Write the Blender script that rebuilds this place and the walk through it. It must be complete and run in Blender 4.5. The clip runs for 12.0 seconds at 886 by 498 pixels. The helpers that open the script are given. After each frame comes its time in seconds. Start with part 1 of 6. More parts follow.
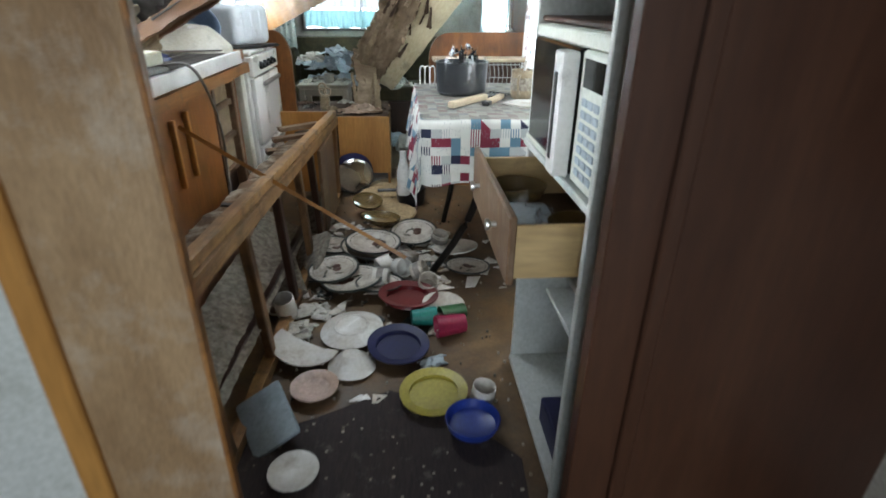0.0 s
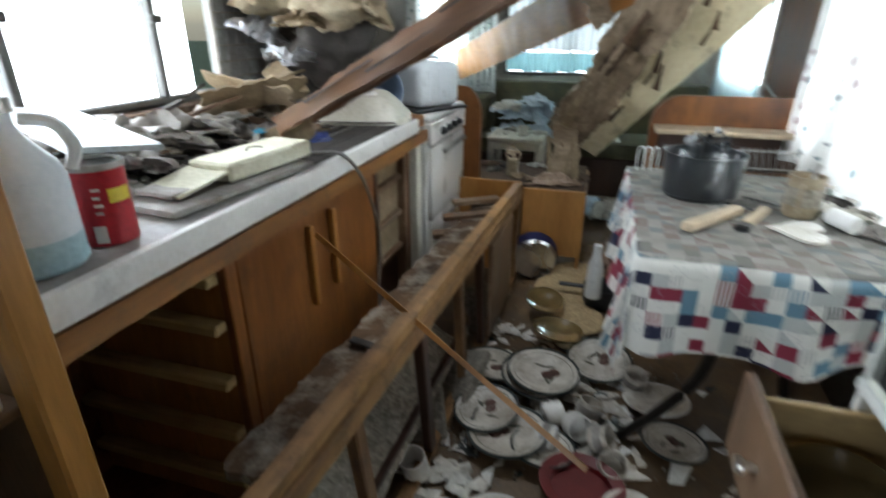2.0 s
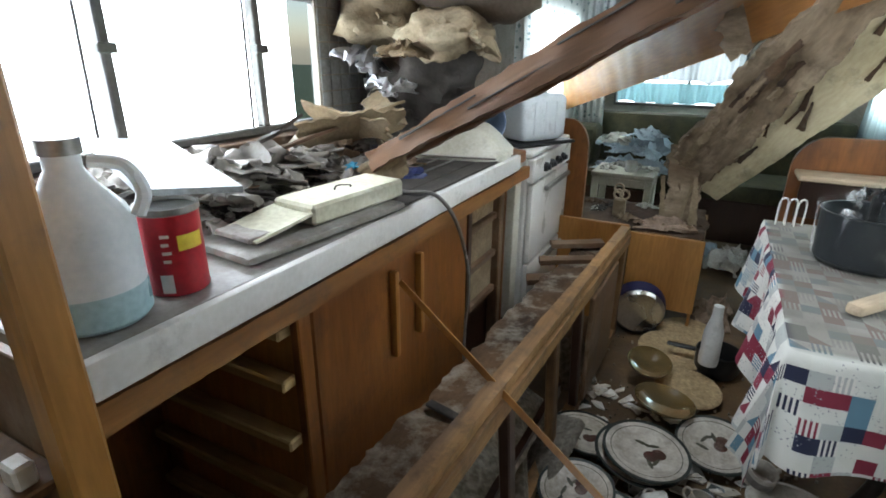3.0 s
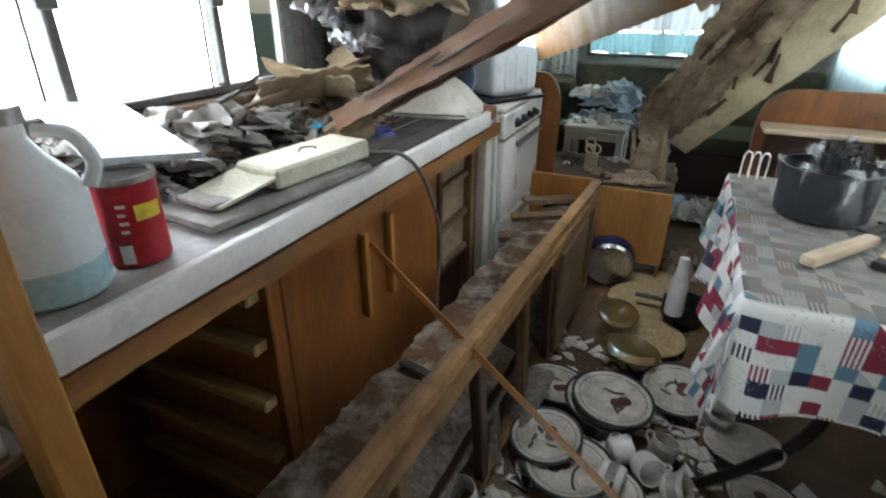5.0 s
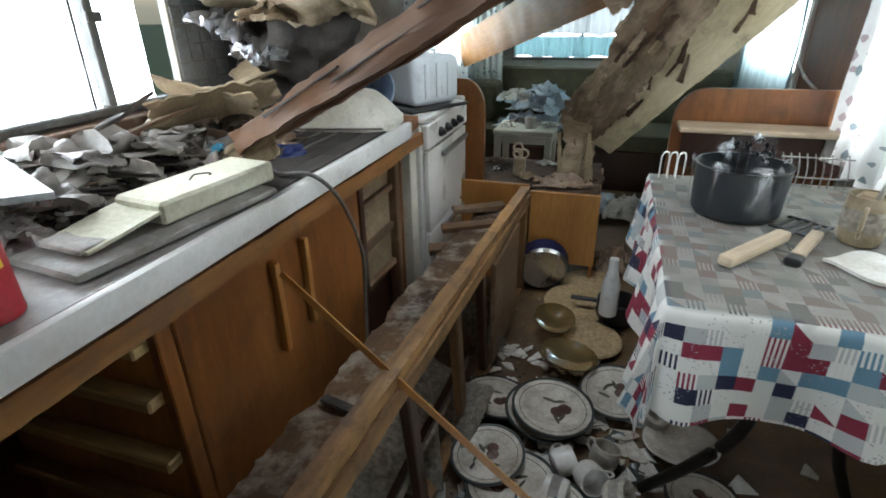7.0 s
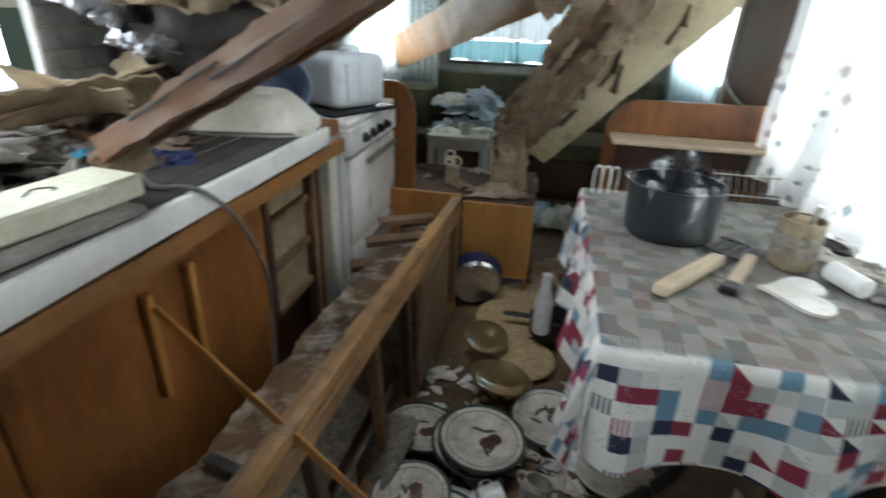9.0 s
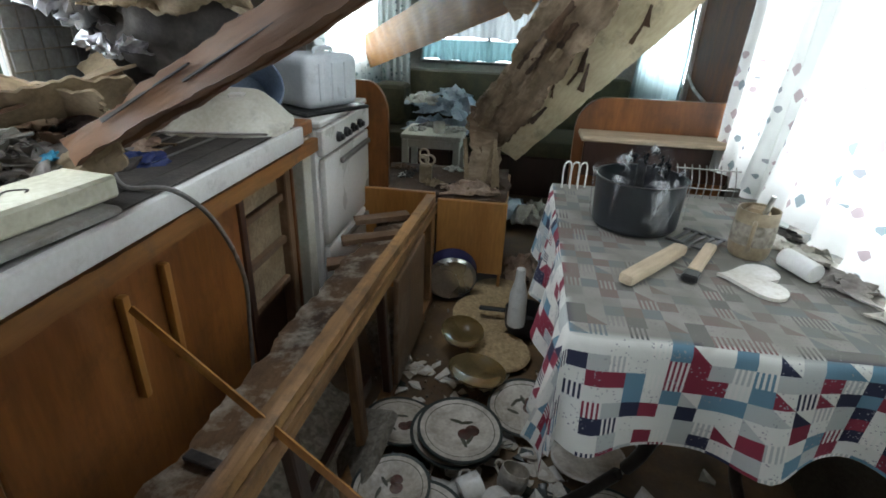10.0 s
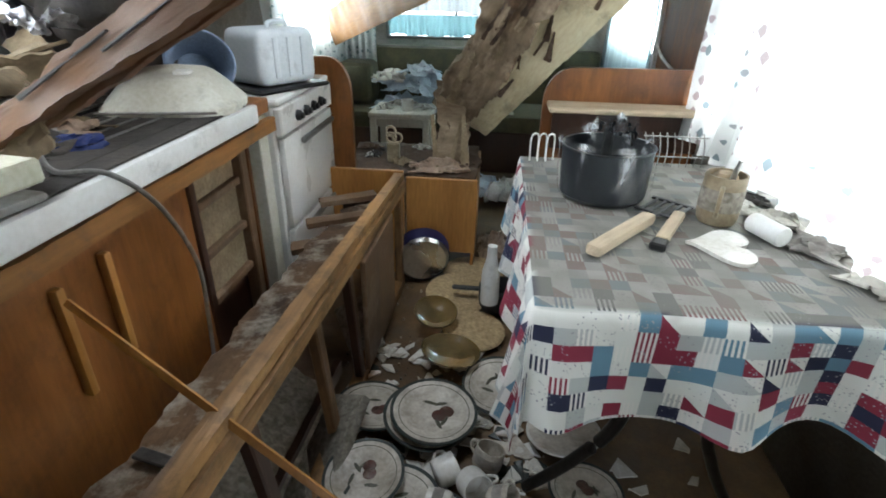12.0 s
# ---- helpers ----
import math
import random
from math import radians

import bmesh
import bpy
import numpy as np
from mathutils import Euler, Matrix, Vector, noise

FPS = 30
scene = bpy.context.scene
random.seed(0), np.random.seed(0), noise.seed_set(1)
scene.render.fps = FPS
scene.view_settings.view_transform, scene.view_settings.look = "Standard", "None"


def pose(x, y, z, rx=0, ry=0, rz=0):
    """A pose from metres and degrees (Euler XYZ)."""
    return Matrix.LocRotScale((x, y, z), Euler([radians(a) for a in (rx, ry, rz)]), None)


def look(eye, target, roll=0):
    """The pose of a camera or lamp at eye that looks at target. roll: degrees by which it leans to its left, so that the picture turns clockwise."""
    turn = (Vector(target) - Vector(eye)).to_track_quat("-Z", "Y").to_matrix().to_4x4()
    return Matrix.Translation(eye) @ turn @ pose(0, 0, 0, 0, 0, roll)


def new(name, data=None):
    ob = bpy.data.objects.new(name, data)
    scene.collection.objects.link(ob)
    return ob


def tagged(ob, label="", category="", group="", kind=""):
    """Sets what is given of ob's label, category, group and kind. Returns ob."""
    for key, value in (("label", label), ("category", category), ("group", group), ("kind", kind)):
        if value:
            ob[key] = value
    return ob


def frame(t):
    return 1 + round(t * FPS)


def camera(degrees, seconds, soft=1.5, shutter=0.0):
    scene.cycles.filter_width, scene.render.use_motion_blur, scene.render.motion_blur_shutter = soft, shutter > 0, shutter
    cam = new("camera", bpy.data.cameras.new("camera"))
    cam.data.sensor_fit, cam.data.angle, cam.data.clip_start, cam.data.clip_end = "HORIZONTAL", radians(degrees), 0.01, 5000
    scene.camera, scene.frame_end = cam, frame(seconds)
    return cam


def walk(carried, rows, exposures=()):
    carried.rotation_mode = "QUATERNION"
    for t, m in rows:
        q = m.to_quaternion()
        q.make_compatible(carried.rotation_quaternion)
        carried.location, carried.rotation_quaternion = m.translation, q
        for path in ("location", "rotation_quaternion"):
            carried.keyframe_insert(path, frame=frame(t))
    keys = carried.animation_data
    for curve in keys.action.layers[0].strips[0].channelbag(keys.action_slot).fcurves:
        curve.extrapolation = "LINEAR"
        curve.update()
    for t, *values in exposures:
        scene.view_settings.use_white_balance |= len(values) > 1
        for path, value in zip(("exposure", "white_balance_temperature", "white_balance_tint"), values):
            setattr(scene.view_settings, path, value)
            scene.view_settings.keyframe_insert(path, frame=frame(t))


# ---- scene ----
cam = camera(80.7, 12.0, 1.7, 0.5)
PATH = [
    (0, (0.222, 0.054, 1.121), (0.362, 1.853, 0.258), 0.6),
    (0.5, (0.206, 0.256, 1.18), (0.397, 2.026, 0.269), 2.6),
    (1, (0.198, 0.364, 1.213), (0.291, 2.122, 0.264), 0.2),
    (1.5, (0.215, 0.585, 1.213), (-0.029, 2.346, 0.297), -1.6),
    (2, (0.163, 0.714, 1.236), (-0.362, 2.476, 0.448), 0.1),
    (2.5, (0.096, 0.841, 1.24), (-0.719, 2.525, 0.532), 0.3),
    (4.5, (0.089, 0.89, 1.284), (-0.795, 2.524, 0.544), 0.2),
    (5, (0.109, 0.879, 1.262), (-0.638, 2.52, 0.396), 0.2),
    (5.5, (0.115, 0.942, 1.252), (-0.574, 2.589, 0.349), -0.5),
    (6, (0.143, 0.972, 1.269), (-0.363, 2.7, 0.398), 0.4),
    (6.5, (0.147, 0.959, 1.27), (-0.368, 2.692, 0.416), -0.6),
    (8.5, (0.084, 1.099, 1.248), (-0.588, 2.776, 0.39), 1.1),
    (9, (0.149, 1.133, 1.254), (-0.189, 2.915, 0.411), 2.3),
    (9.5, (0.181, 1.127, 1.26), (-0.012, 2.919, 0.392), 1.3),
    (10, (0.16, 1.103, 1.259), (-0.09, 2.9, 0.416), 2.3),
    (10.5, (0.172, 1.101, 1.253), (-0.041, 2.897, 0.398), 1.8),
    (11, (0.166, 1.112, 1.255), (-0.043, 2.902, 0.388), 2.0),
    (11.5, (0.17, 1.128, 1.247), (-0.042, 2.911, 0.364), 1.6),
    (12, (0.194, 1.146, 1.231), (0.026, 2.922, 0.327), 1.2),
]
walk(cam, [(t, look(eye, target, roll)) for t, eye, target, roll in PATH],
     exposures=[(0.0, 1.0), (0.4, 0.3), (1.0, 0.3), (2.5, 0.55), (6.5, 0.4), (8.5, 0.5), (9.5, 0.05), (11.4, 0.2), (12.0, 0.65)])

# ---------------- world and light ----------------
world = bpy.data.worlds.new("world")
scene.world = world
world.use_nodes = True
wn = world.node_tree
sky = wn.nodes.new("ShaderNodeTexSky")
sky.sky_type, sky.sun_disc = "NISHITA", False
sky.sun_elevation, sky.sun_rotation = radians(48), radians(70)
wn.nodes["Background"].inputs["Strength"].default_value = 0.12
wn.links.new(sky.outputs["Color"], wn.nodes["Background"].inputs["Color"])

sun_data = bpy.data.lights.new("sun", "SUN")
sun_data.energy, sun_data.angle, sun_data.color = 0.8, radians(15), (1, 0.96, 0.9)
sun = new("sun", sun_data)
sun.matrix_world = look((4, 1.2, 5), (0, 2.2, 0.5))


def daylight(name, eye, target, w, h, watts, color=(0.84, 0.93, 1.0)):
    d = bpy.data.lights.new(name, "AREA")
    d.shape, d.size, d.size_y, d.energy, d.color = "RECTANGLE", w, h, watts, color
    ob = new(name, d)
    ob.matrix_world = look(eye, target)
    return ob


WALL_L, WALL_R, END, BACK, ROOF = -1.08, 1.06, 5.6, -1.3, 1.88
daylight("daylight_kitchen_window", (WALL_L - 0.12, 1.62, 1.24), (0, 1.62, 1.24), 1.3, 0.5, 22)
daylight("daylight_table_window", (WALL_R + 0.12, 2.42, 1.25), (0, 2.42, 1.25), 1.75, 0.9, 42)
daylight("daylight_end_window", (-0.25, END + 0.12, 1.18), (-0.25, 0, 1.18), 1.0, 0.7, 13)
daylight("daylight_lounge_left", (WALL_L - 0.12, 4.75, 1.2), (0, 4.75, 1.2), 1.1, 0.7, 40)
daylight("daylight_lounge_right", (WALL_R + 0.12, 4.85, 1.2), (0, 4.85, 1.2), 1.0, 0.7, 30)
# unseen entrance behind the camera; its lamp also stands in for a carried torch
daylight("entrance_torch_fill", (0.0, BACK - 0.1, 1.15), (0.0, 2, 1.0), 0.7, 1.7, 16)
daylight("daylight_roof_hole", (-0.2, 2.5, ROOF + 0.2), (-0.15, 2.5, 0), 0.55, 0.7, 11)


# ---------------- materials ----------------
def material(name, c1, c2=None, scale=8.0, rough=0.6, bump=0.15, metal=0.0, dirt=0.0, dirt_color=(0.09, 0.07, 0.05),
             stretch=(1, 1, 1), fine=90.0, trans=0.0, dust=0.0, island=0.0):
    """Two scales of mottling, optional stains, optional dust on faces that look up."""
    m = bpy.data.materials.new(name)
    m.use_nodes = True
    n, l = m.node_tree.nodes, m.node_tree.links
    b = n["Principled BSDF"]
    co = n.new("ShaderNodeTexCoord")
    mp = n.new("ShaderNodeMapping")
    mp.inputs["Scale"].default_value = stretch
    info = n.new("ShaderNodeObjectInfo")
    add = n.new("ShaderNodeVectorMath")
    add.operation = "ADD"
    l.new(co.outputs["Object"], add.inputs[0])
    l.new(info.outputs["Random"], add.inputs[1])
    l.new(add.outputs[0], mp.inputs["Vector"])
    n1 = n.new("ShaderNodeTexNoise")
    n1.inputs["Scale"].default_value, n1.inputs["Detail"].default_value, n1.inputs["Distortion"].default_value = scale, 6, 0.6
    n2 = n.new("ShaderNodeTexNoise")
    n2.inputs["Scale"].default_value, n2.inputs["Detail"].default_value = fine, 4
    for t in (n1, n2):
        l.new(mp.outputs["Vector"], t.inputs["Vector"])
    ramp = n.new("ShaderNodeValToRGB")
    ramp.color_ramp.elements[0].position, ramp.color_ramp.elements[1].position = 0.33, 0.68
    ramp.color_ramp.elements[0].color = (*(c2 or [v * 0.72 for v in c1]), 1)
    ramp.color_ramp.elements[1].color = (*c1, 1)
    l.new(n1.outputs["Fac"], ramp.inputs["Fac"])
    grain = n.new("ShaderNodeMixRGB")
    grain.blend_type = "OVERLAY"
    grain.inputs["Fac"].default_value = 0.35
    l.new(ramp.outputs["Color"], grain.inputs["Color1"])
    l.new(n2.outputs["Fac"], grain.inputs["Color2"])
    last = grain.outputs["Color"]
    if island:
        geo = n.new("ShaderNodeNewGeometry")
        mul = n.new("ShaderNodeMixRGB")
        mul.blend_type = "MULTIPLY"
        mul.inputs["Fac"].default_value = island
        l.new(last, mul.inputs["Color1"])
        l.new(geo.outputs["Random Per Island"], mul.inputs["Color2"])
        last = mul.outputs["Color"]
    if dirt:
        n3 = n.new("ShaderNodeTexNoise")
        n3.inputs["Scale"].default_value, n3.inputs["Detail"].default_value, n3.inputs["Roughness"].default_value = scale * 0.8 + 3, 8, 0.7
        l.new(add.outputs[0], n3.inputs["Vector"])
        r3 = n.new("ShaderNodeValToRGB")
        r3.color_ramp.elements[0].position, r3.color_ramp.elements[1].position = 0.62 - 0.25 * dirt, 0.75
        mix = n.new("ShaderNodeMixRGB")
        mix.inputs["Color2"].default_value = (*dirt_color, 1)
        sc = n.new("ShaderNodeMath")
        sc.operation = "MULTIPLY"
        sc.inputs[1].default_value = min(1, dirt + 0.3)
        l.new(n3.outputs["Fac"], r3.inputs["Fac"])
        l.new(r3.outputs["Color"], sc.inputs[0])
        l.new(sc.outputs[0], mix.inputs["Fac"])
        l.new(last, mix.inputs["Color1"])
        last = mix.outputs["Color"]
    if dust:
        geo = n.new("ShaderNodeNewGeometry")
        sep = n.new("ShaderNodeSeparateXYZ")
        l.new(geo.outputs["Normal"], sep.inputs[0])
        up = n.new("ShaderNodeMapRange")
        up.inputs["From Min"].default_value, up.inputs["From Max"].default_value, up.inputs["To Max"].default_value = 0.5, 0.98, dust
        l.new(sep.outputs["Z"], up.inputs["Value"])
        mix = n.new("ShaderNodeMixRGB")
        mix.inputs["Color2"].default_value = (0.30, 0.27, 0.23, 1)
        l.new(up.outputs["Result"], mix.inputs["Fac"])
        l.new(last, mix.inputs["Color1"])
        last = mix.outputs["Color"]
    l.new(last, b.inputs["Base Color"])
    b.inputs["Metallic"].default_value = metal
    rr = n.new("ShaderNodeMapRange")
    rr.inputs["To Min"].default_value, rr.inputs["To Max"].default_value = max(0.02, rough - 0.12), min(1, rough + 0.15)
    l.new(n1.outputs["Fac"], rr.inputs["Value"])
    l.new(rr.outputs["Result"], b.inputs["Roughness"])
    if trans:
        b.inputs["Transmission Weight"].default_value = trans
        b.inputs["IOR"].default_value = 1.2
    if bump:
        bp = n.new("ShaderNodeBump")
        bp.inputs["Strength"].default_value, bp.inputs["Distance"].default_value = bump, 0.004
        l.new(n2.outputs["Fac"], bp.inputs["Height"])
        l.new(bp.outputs["Normal"], b.inputs["Normal"])
    return m


def thin_cloth(name, color, amount=0.6, print_colors=None, print_scale=16.0, low=None):
    """Sheer or thin cloth: diffuse mixed with translucent light; an optional print on its lower part (z below low)."""
    m = bpy.data.materials.new(name)
    m.use_nodes = True
    n, l = m.node_tree.nodes, m.node_tree.links
    n.remove(n["Principled BSDF"])
    df, tl, mx = n.new("ShaderNodeBsdfDiffuse"), n.new("ShaderNodeBsdfTranslucent"), n.new("ShaderNodeMixShader")
    mx.inputs["Fac"].default_value = amount
    co = n.new("ShaderNodeTexCoord")
    nz = n.new("ShaderNodeTexNoise")
    nz.inputs["Scale"].default_value, nz.inputs["Detail"].default_value = 14, 5
    l.new(co.outputs["Object"], nz.inputs["Vector"])
    rp = n.new("ShaderNodeValToRGB")
    rp.color_ramp.elements[0].color = (*[v * 0.75 for v in color], 1)
    rp.color_ramp.elements[1].color = (*color, 1)
    l.new(nz.outputs["Fac"], rp.inputs["Fac"])
    last = rp.outputs["Color"]
    if print_colors:
        vo = n.new("ShaderNodeTexVoronoi")
        vo.inputs["Scale"].default_value = print_scale
        vo.distance = "MANHATTAN"
        vo.inputs["Randomness"].default_value = 0.7
        l.new(co.outputs["Object"], vo.inputs["Vector"])
        pr = n.new("ShaderNodeValToRGB")
        pr.color_ramp.interpolation = "CONSTANT"
        e = pr.color_ramp.elements
        e[0].color, e[0].position = (*print_colors[0], 1), 0
        e[1].color, e[1].position = (*print_colors[1], 1), 0.4
        for i, c in enumerate(print_colors[2:]):
            k = e.new(0.6 + 0.2 * i)
            k.color = (*c, 1)
        sp = n.new("ShaderNodeSeparateColor")
        l.new(vo.outputs["Color"], sp.inputs[0])
        l.new(sp.outputs["Red"], pr.inputs["Fac"])
        lt = n.new("ShaderNodeMath")
        lt.operation = "LESS_THAN"
        lt.inputs[1].default_value = 0.42
        l.new(vo.outputs["Distance"], lt.inputs[0])
        fac = lt.outputs[0]
        if low is not None:
            sx = n.new("ShaderNodeSeparateXYZ")
            l.new(co.outputs["Object"], sx.inputs[0])
            l2 = n.new("ShaderNodeMath")
            l2.operation = "LESS_THAN"
            l2.inputs[1].default_value = low
            l.new(sx.outputs["Z"], l2.inputs[0])
            l3 = n.new("ShaderNodeMath")
            l3.operation = "MULTIPLY"
            l.new(fac, l3.inputs[0])
            l.new(l2.outputs[0], l3.inputs[1])
            fac = l3.outputs[0]
        mix = n.new("ShaderNodeMixRGB")
        l.new(fac, mix.inputs["Fac"])
        l.new(last, mix.inputs["Color1"])
        l.new(pr.outputs["Color"], mix.inputs["Color2"])
        last = mix.outputs["Color"]
    l.new(last, df.inputs["Color"])
    l.new(last, tl.inputs["Color"])
    l.new(df.outputs[0], mx.inputs[1])
    l.new(tl.outputs[0], mx.inputs[2])
    l.new(mx.outputs[0], n["Material Output"].inputs["Surface"])
    return m


def patchwork():
    """Printed patchwork: square patches, some striped, dotted or star-cut, over cloth laid out by its UV map in metres."""
    m = bpy.data.materials.new("patchwork_print")
    m.use_nodes = True
    n, l = m.node_tree.nodes, m.node_tree.links
    b = n["Principled BSDF"]

    def math_node(op, a, c=None):
        k = n.new("ShaderNodeMath")
        k.operation = op
        for i, v in enumerate((a, c)):
            if v is None:
                continue
            if isinstance(v, (int, float)):
                k.inputs[i].default_value = v
            else:
                l.new(v, k.inputs[i])
        return k.outputs[0]

    def mix(f, a, c):
        k = n.new("ShaderNodeMixRGB")
        if isinstance(f, (int, float)):
            k.inputs["Fac"].default_value = f
        else:
            l.new(f, k.inputs["Fac"])
        for s, v in (("Color1", a), ("Color2", c)):
            if isinstance(v, tuple):
                k.inputs[s].default_value = (*v, 1)
            else:
                l.new(v, k.inputs[s])
        return k.outputs["Color"]

    uv = n.new("ShaderNodeTexCoord")
    sep = n.new("ShaderNodeSeparateXYZ")
    l.new(uv.outputs["UV"], sep.inputs[0])
    u, v = math_node("DIVIDE", sep.outputs["X"], 0.036), math_node("DIVIDE", sep.outputs["Y"], 0.036)
    cu, cv = math_node("FLOOR", u), math_node("FLOOR", v)
    fu, fv = math_node("FRACT", u), math_node("FRACT", v)
    cell = n.new("ShaderNodeCombineXYZ")
    l.new(cu, cell.inputs[0])
    l.new(cv, cell.inputs[1])
    wh = n.new("ShaderNodeTexWhiteNoise")
    l.new(cell.outputs[0], wh.inputs["Vector"])
    sc = n.new("ShaderNodeSeparateColor")
    l.new(wh.outputs["Color"], sc.inputs[0])
    pr = n.new("ShaderNodeValToRGB")
    pr.color_ramp.interpolation = "CONSTANT"
    e = pr.color_ramp.elements
    e[0].color, e[0].position = (0.64, 0.64, 0.60, 1), 0.0
    e[1].color, e[1].position = (0.012, 0.016, 0.05, 1), 0.33
    for p, c in ((0.47, (0.11, 0.22, 0.30)), (0.62, (0.21, 0.016, 0.04)), (0.80, (0.42, 0.44, 0.43))):
        k = e.new(p)
        k.color = (*c, 1)
    l.new(sc.outputs["Red"], pr.inputs["Fac"])
    base = pr.outputs["Color"]
    # stripes on a fifth of the patches
    st = math_node("GREATER_THAN", math_node("FRACT", math_node("MULTIPLY", fu, 4.0)), 0.5)
    sel = math_node("GREATER_THAN", sc.outputs["Green"], 0.80)
    base = mix(math_node("MULTIPLY", st, sel), base, (0.68, 0.66, 0.62))
    # diagonal half patches
    dg = math_node("GREATER_THAN", math_node("ADD", fu, fv), 1.0)
    sel2 = math_node("LESS_THAN", sc.outputs["Green"], 0.16)
    base = mix(math_node("MULTIPLY", dg, sel2), base, (0.62, 0.62, 0.58))
    # small dots
    vo = n.new("ShaderNodeTexVoronoi")
    vo.inputs["Scale"].default_value = 130
    l.new(uv.outputs["UV"], vo.inputs["Vector"])
    dots = math_node("MULTIPLY", math_node("LESS_THAN", vo.outputs["Distance"], 0.22), math_node("GREATER_THAN", sc.outputs["Blue"], 0.5))
    base = mix(dots, base, (0.3, 0.3, 0.32))
    # dust that has settled on the flat top
    geo = n.new("ShaderNodeNewGeometry")
    sn = n.new("ShaderNodeSeparateXYZ")
    l.new(geo.outputs["Normal"], sn.inputs[0])
    nz = n.new("ShaderNodeTexNoise")
    nz.inputs["Scale"].default_value, nz.inputs["Detail"].default_value = 9, 8
    l.new(uv.outputs["UV"], nz.inputs["Vector"])
    up = n.new("ShaderNodeMapRange")
    up.inputs["From Min"].default_value, up.inputs["From Max"].default_value, up.inputs["To Max"].default_value = 0.75, 0.99, 0.95
    l.new(sn.outputs["Z"], up.inputs["Value"])
    dust = math_node("MULTIPLY", up.outputs["Result"], math_node("ADD", 0.60, math_node("MULTIPLY", nz.outputs["Fac"], 0.6)))
    base = mix(dust, base, (0.15, 0.142, 0.12))
    l.new(base, b.inputs["Base Color"])
    b.inputs["Roughness"].default_value = 0.75
    wv = n.new("ShaderNodeTexNoise")
    wv.inputs["Scale"].default_value = 400
    l.new(uv.outputs["UV"], wv.inputs["Vector"])
    bp = n.new("ShaderNodeBump")
    bp.inputs["Strength"].default_value, bp.inputs["Distance"].default_value = 0.25, 0.002
    l.new(wv.outputs["Fac"], bp.inputs["Height"])
    l.new(bp.outputs["Normal"], b.inputs["Normal"])
    return m


M_FLOOR = material("worn_lino", (0.20, 0.12, 0.055), (0.09, 0.052, 0.025), 5, 0.45, 0.3, dirt=0.7)
M_MAT = material("dark_mat", (0.045, 0.03, 0.028), (0.02, 0.014, 0.014), 20, 0.8, 0.6, stretch=(6, 1, 1), dirt=0.2, dirt_color=(0.2, 0.18, 0.16))
M_PLY = material("varnished_ply", (0.28, 0.105, 0.026), (0.13, 0.044, 0.011), 7, 0.36, 0.12, stretch=(1, 1, 0.16), dirt=0.4, dirt_color=(0.05, 0.02, 0.01))
M_PLYX = material("orange_ply", (0.42, 0.20, 0.05), (0.30, 0.125, 0.028), 6, 0.4, 0.12, stretch=(1, 1, 0.15), dirt=0.15)
M_TRIM = material("orange_trim", (0.46, 0.23, 0.06), (0.30, 0.13, 0.03), 9, 0.4, 0.15, stretch=(1, 1, 0.12), dirt=0.2)
M_EDGE = material("trim_along", (0.34, 0.155, 0.045), (0.18, 0.075, 0.022), 9, 0.45, 0.25, stretch=(1, 0.1, 1), dirt=0.45)
M_DARKPLY = material("dark_brown_ply", (0.065, 0.026, 0.013), (0.035, 0.013, 0.007), 5, 0.4, 0.1, stretch=(1, 1, 0.15))
M_GREYPLY = material("weathered_ply", (0.20, 0.115, 0.06), (0.10, 0.055, 0.03), 5, 0.5, 0.2, stretch=(1, 1, 0.2), dirt=0.4, dirt_color=(0.30, 0.24, 0.18))
# scuffed ply, coloured paler than M_GREYPLY in place of torchlight on it
M_PARTITION = material("torchlit_scuffed_ply", (0.40, 0.27, 0.15), (0.17, 0.095, 0.045), 4, 0.32, 0.25, stretch=(1.6, 1.6, 0.5), dirt=0.55, dirt_color=(0.5, 0.44, 0.36))
M_FRAME = material("pine_frame", (0.42, 0.23, 0.09), (0.15, 0.075, 0.03), 12, 0.5, 0.6, stretch=(1, 0.05, 1), dirt=0.6, dirt_color=(0.045, 0.026, 0.014))
M_STILE = material("pine_stile", (0.33, 0.18, 0.075), (0.12, 0.062, 0.026), 11, 0.55, 0.5, stretch=(1, 1, 0.08), dirt=0.5, dirt_color=(0.05, 0.03, 0.016))
M_PINE = material("pale_pine", (0.55, 0.39, 0.19), (0.42, 0.28, 0.12), 8, 0.5, 0.15, stretch=(0.15, 1, 1), dirt=0.1)
M_ROT = material("rotten_wood", (0.13, 0.075, 0.042), (0.045, 0.026, 0.016), 6, 0.9, 0.9, stretch=(1, 0.25, 1), dirt=0.4, dirt_color=(0.26, 0.22, 0.18))
M_ROTPLANK = material("flaking_plank", (0.15, 0.085, 0.042), (0.04, 0.022, 0.012), 9, 0.9, 1.0, stretch=(1, 0.4, 1), dirt=0.55, dirt_color=(0.50, 0.45, 0.37))
M_BEAM = material("brown_beam", (0.18, 0.08, 0.03), (0.075, 0.033, 0.013), 7, 0.6, 0.6, stretch=(0.08, 1, 1.2), dirt=0.35)
M_CREAM = material("cream_board", (0.72, 0.64, 0.44), (0.58, 0.49, 0.30), 7, 0.55, 0.3, stretch=(0.3, 1, 1), dirt=0.3, dirt_color=(0.06, 0.035, 0.015))
M_TORN = material("torn_ply", (0.38, 0.29, 0.20), (0.14, 0.09, 0.05), 12, 0.9, 1.0, stretch=(0.25, 1, 1), dirt=0.45, dirt_color=(0.05, 0.03, 0.016))
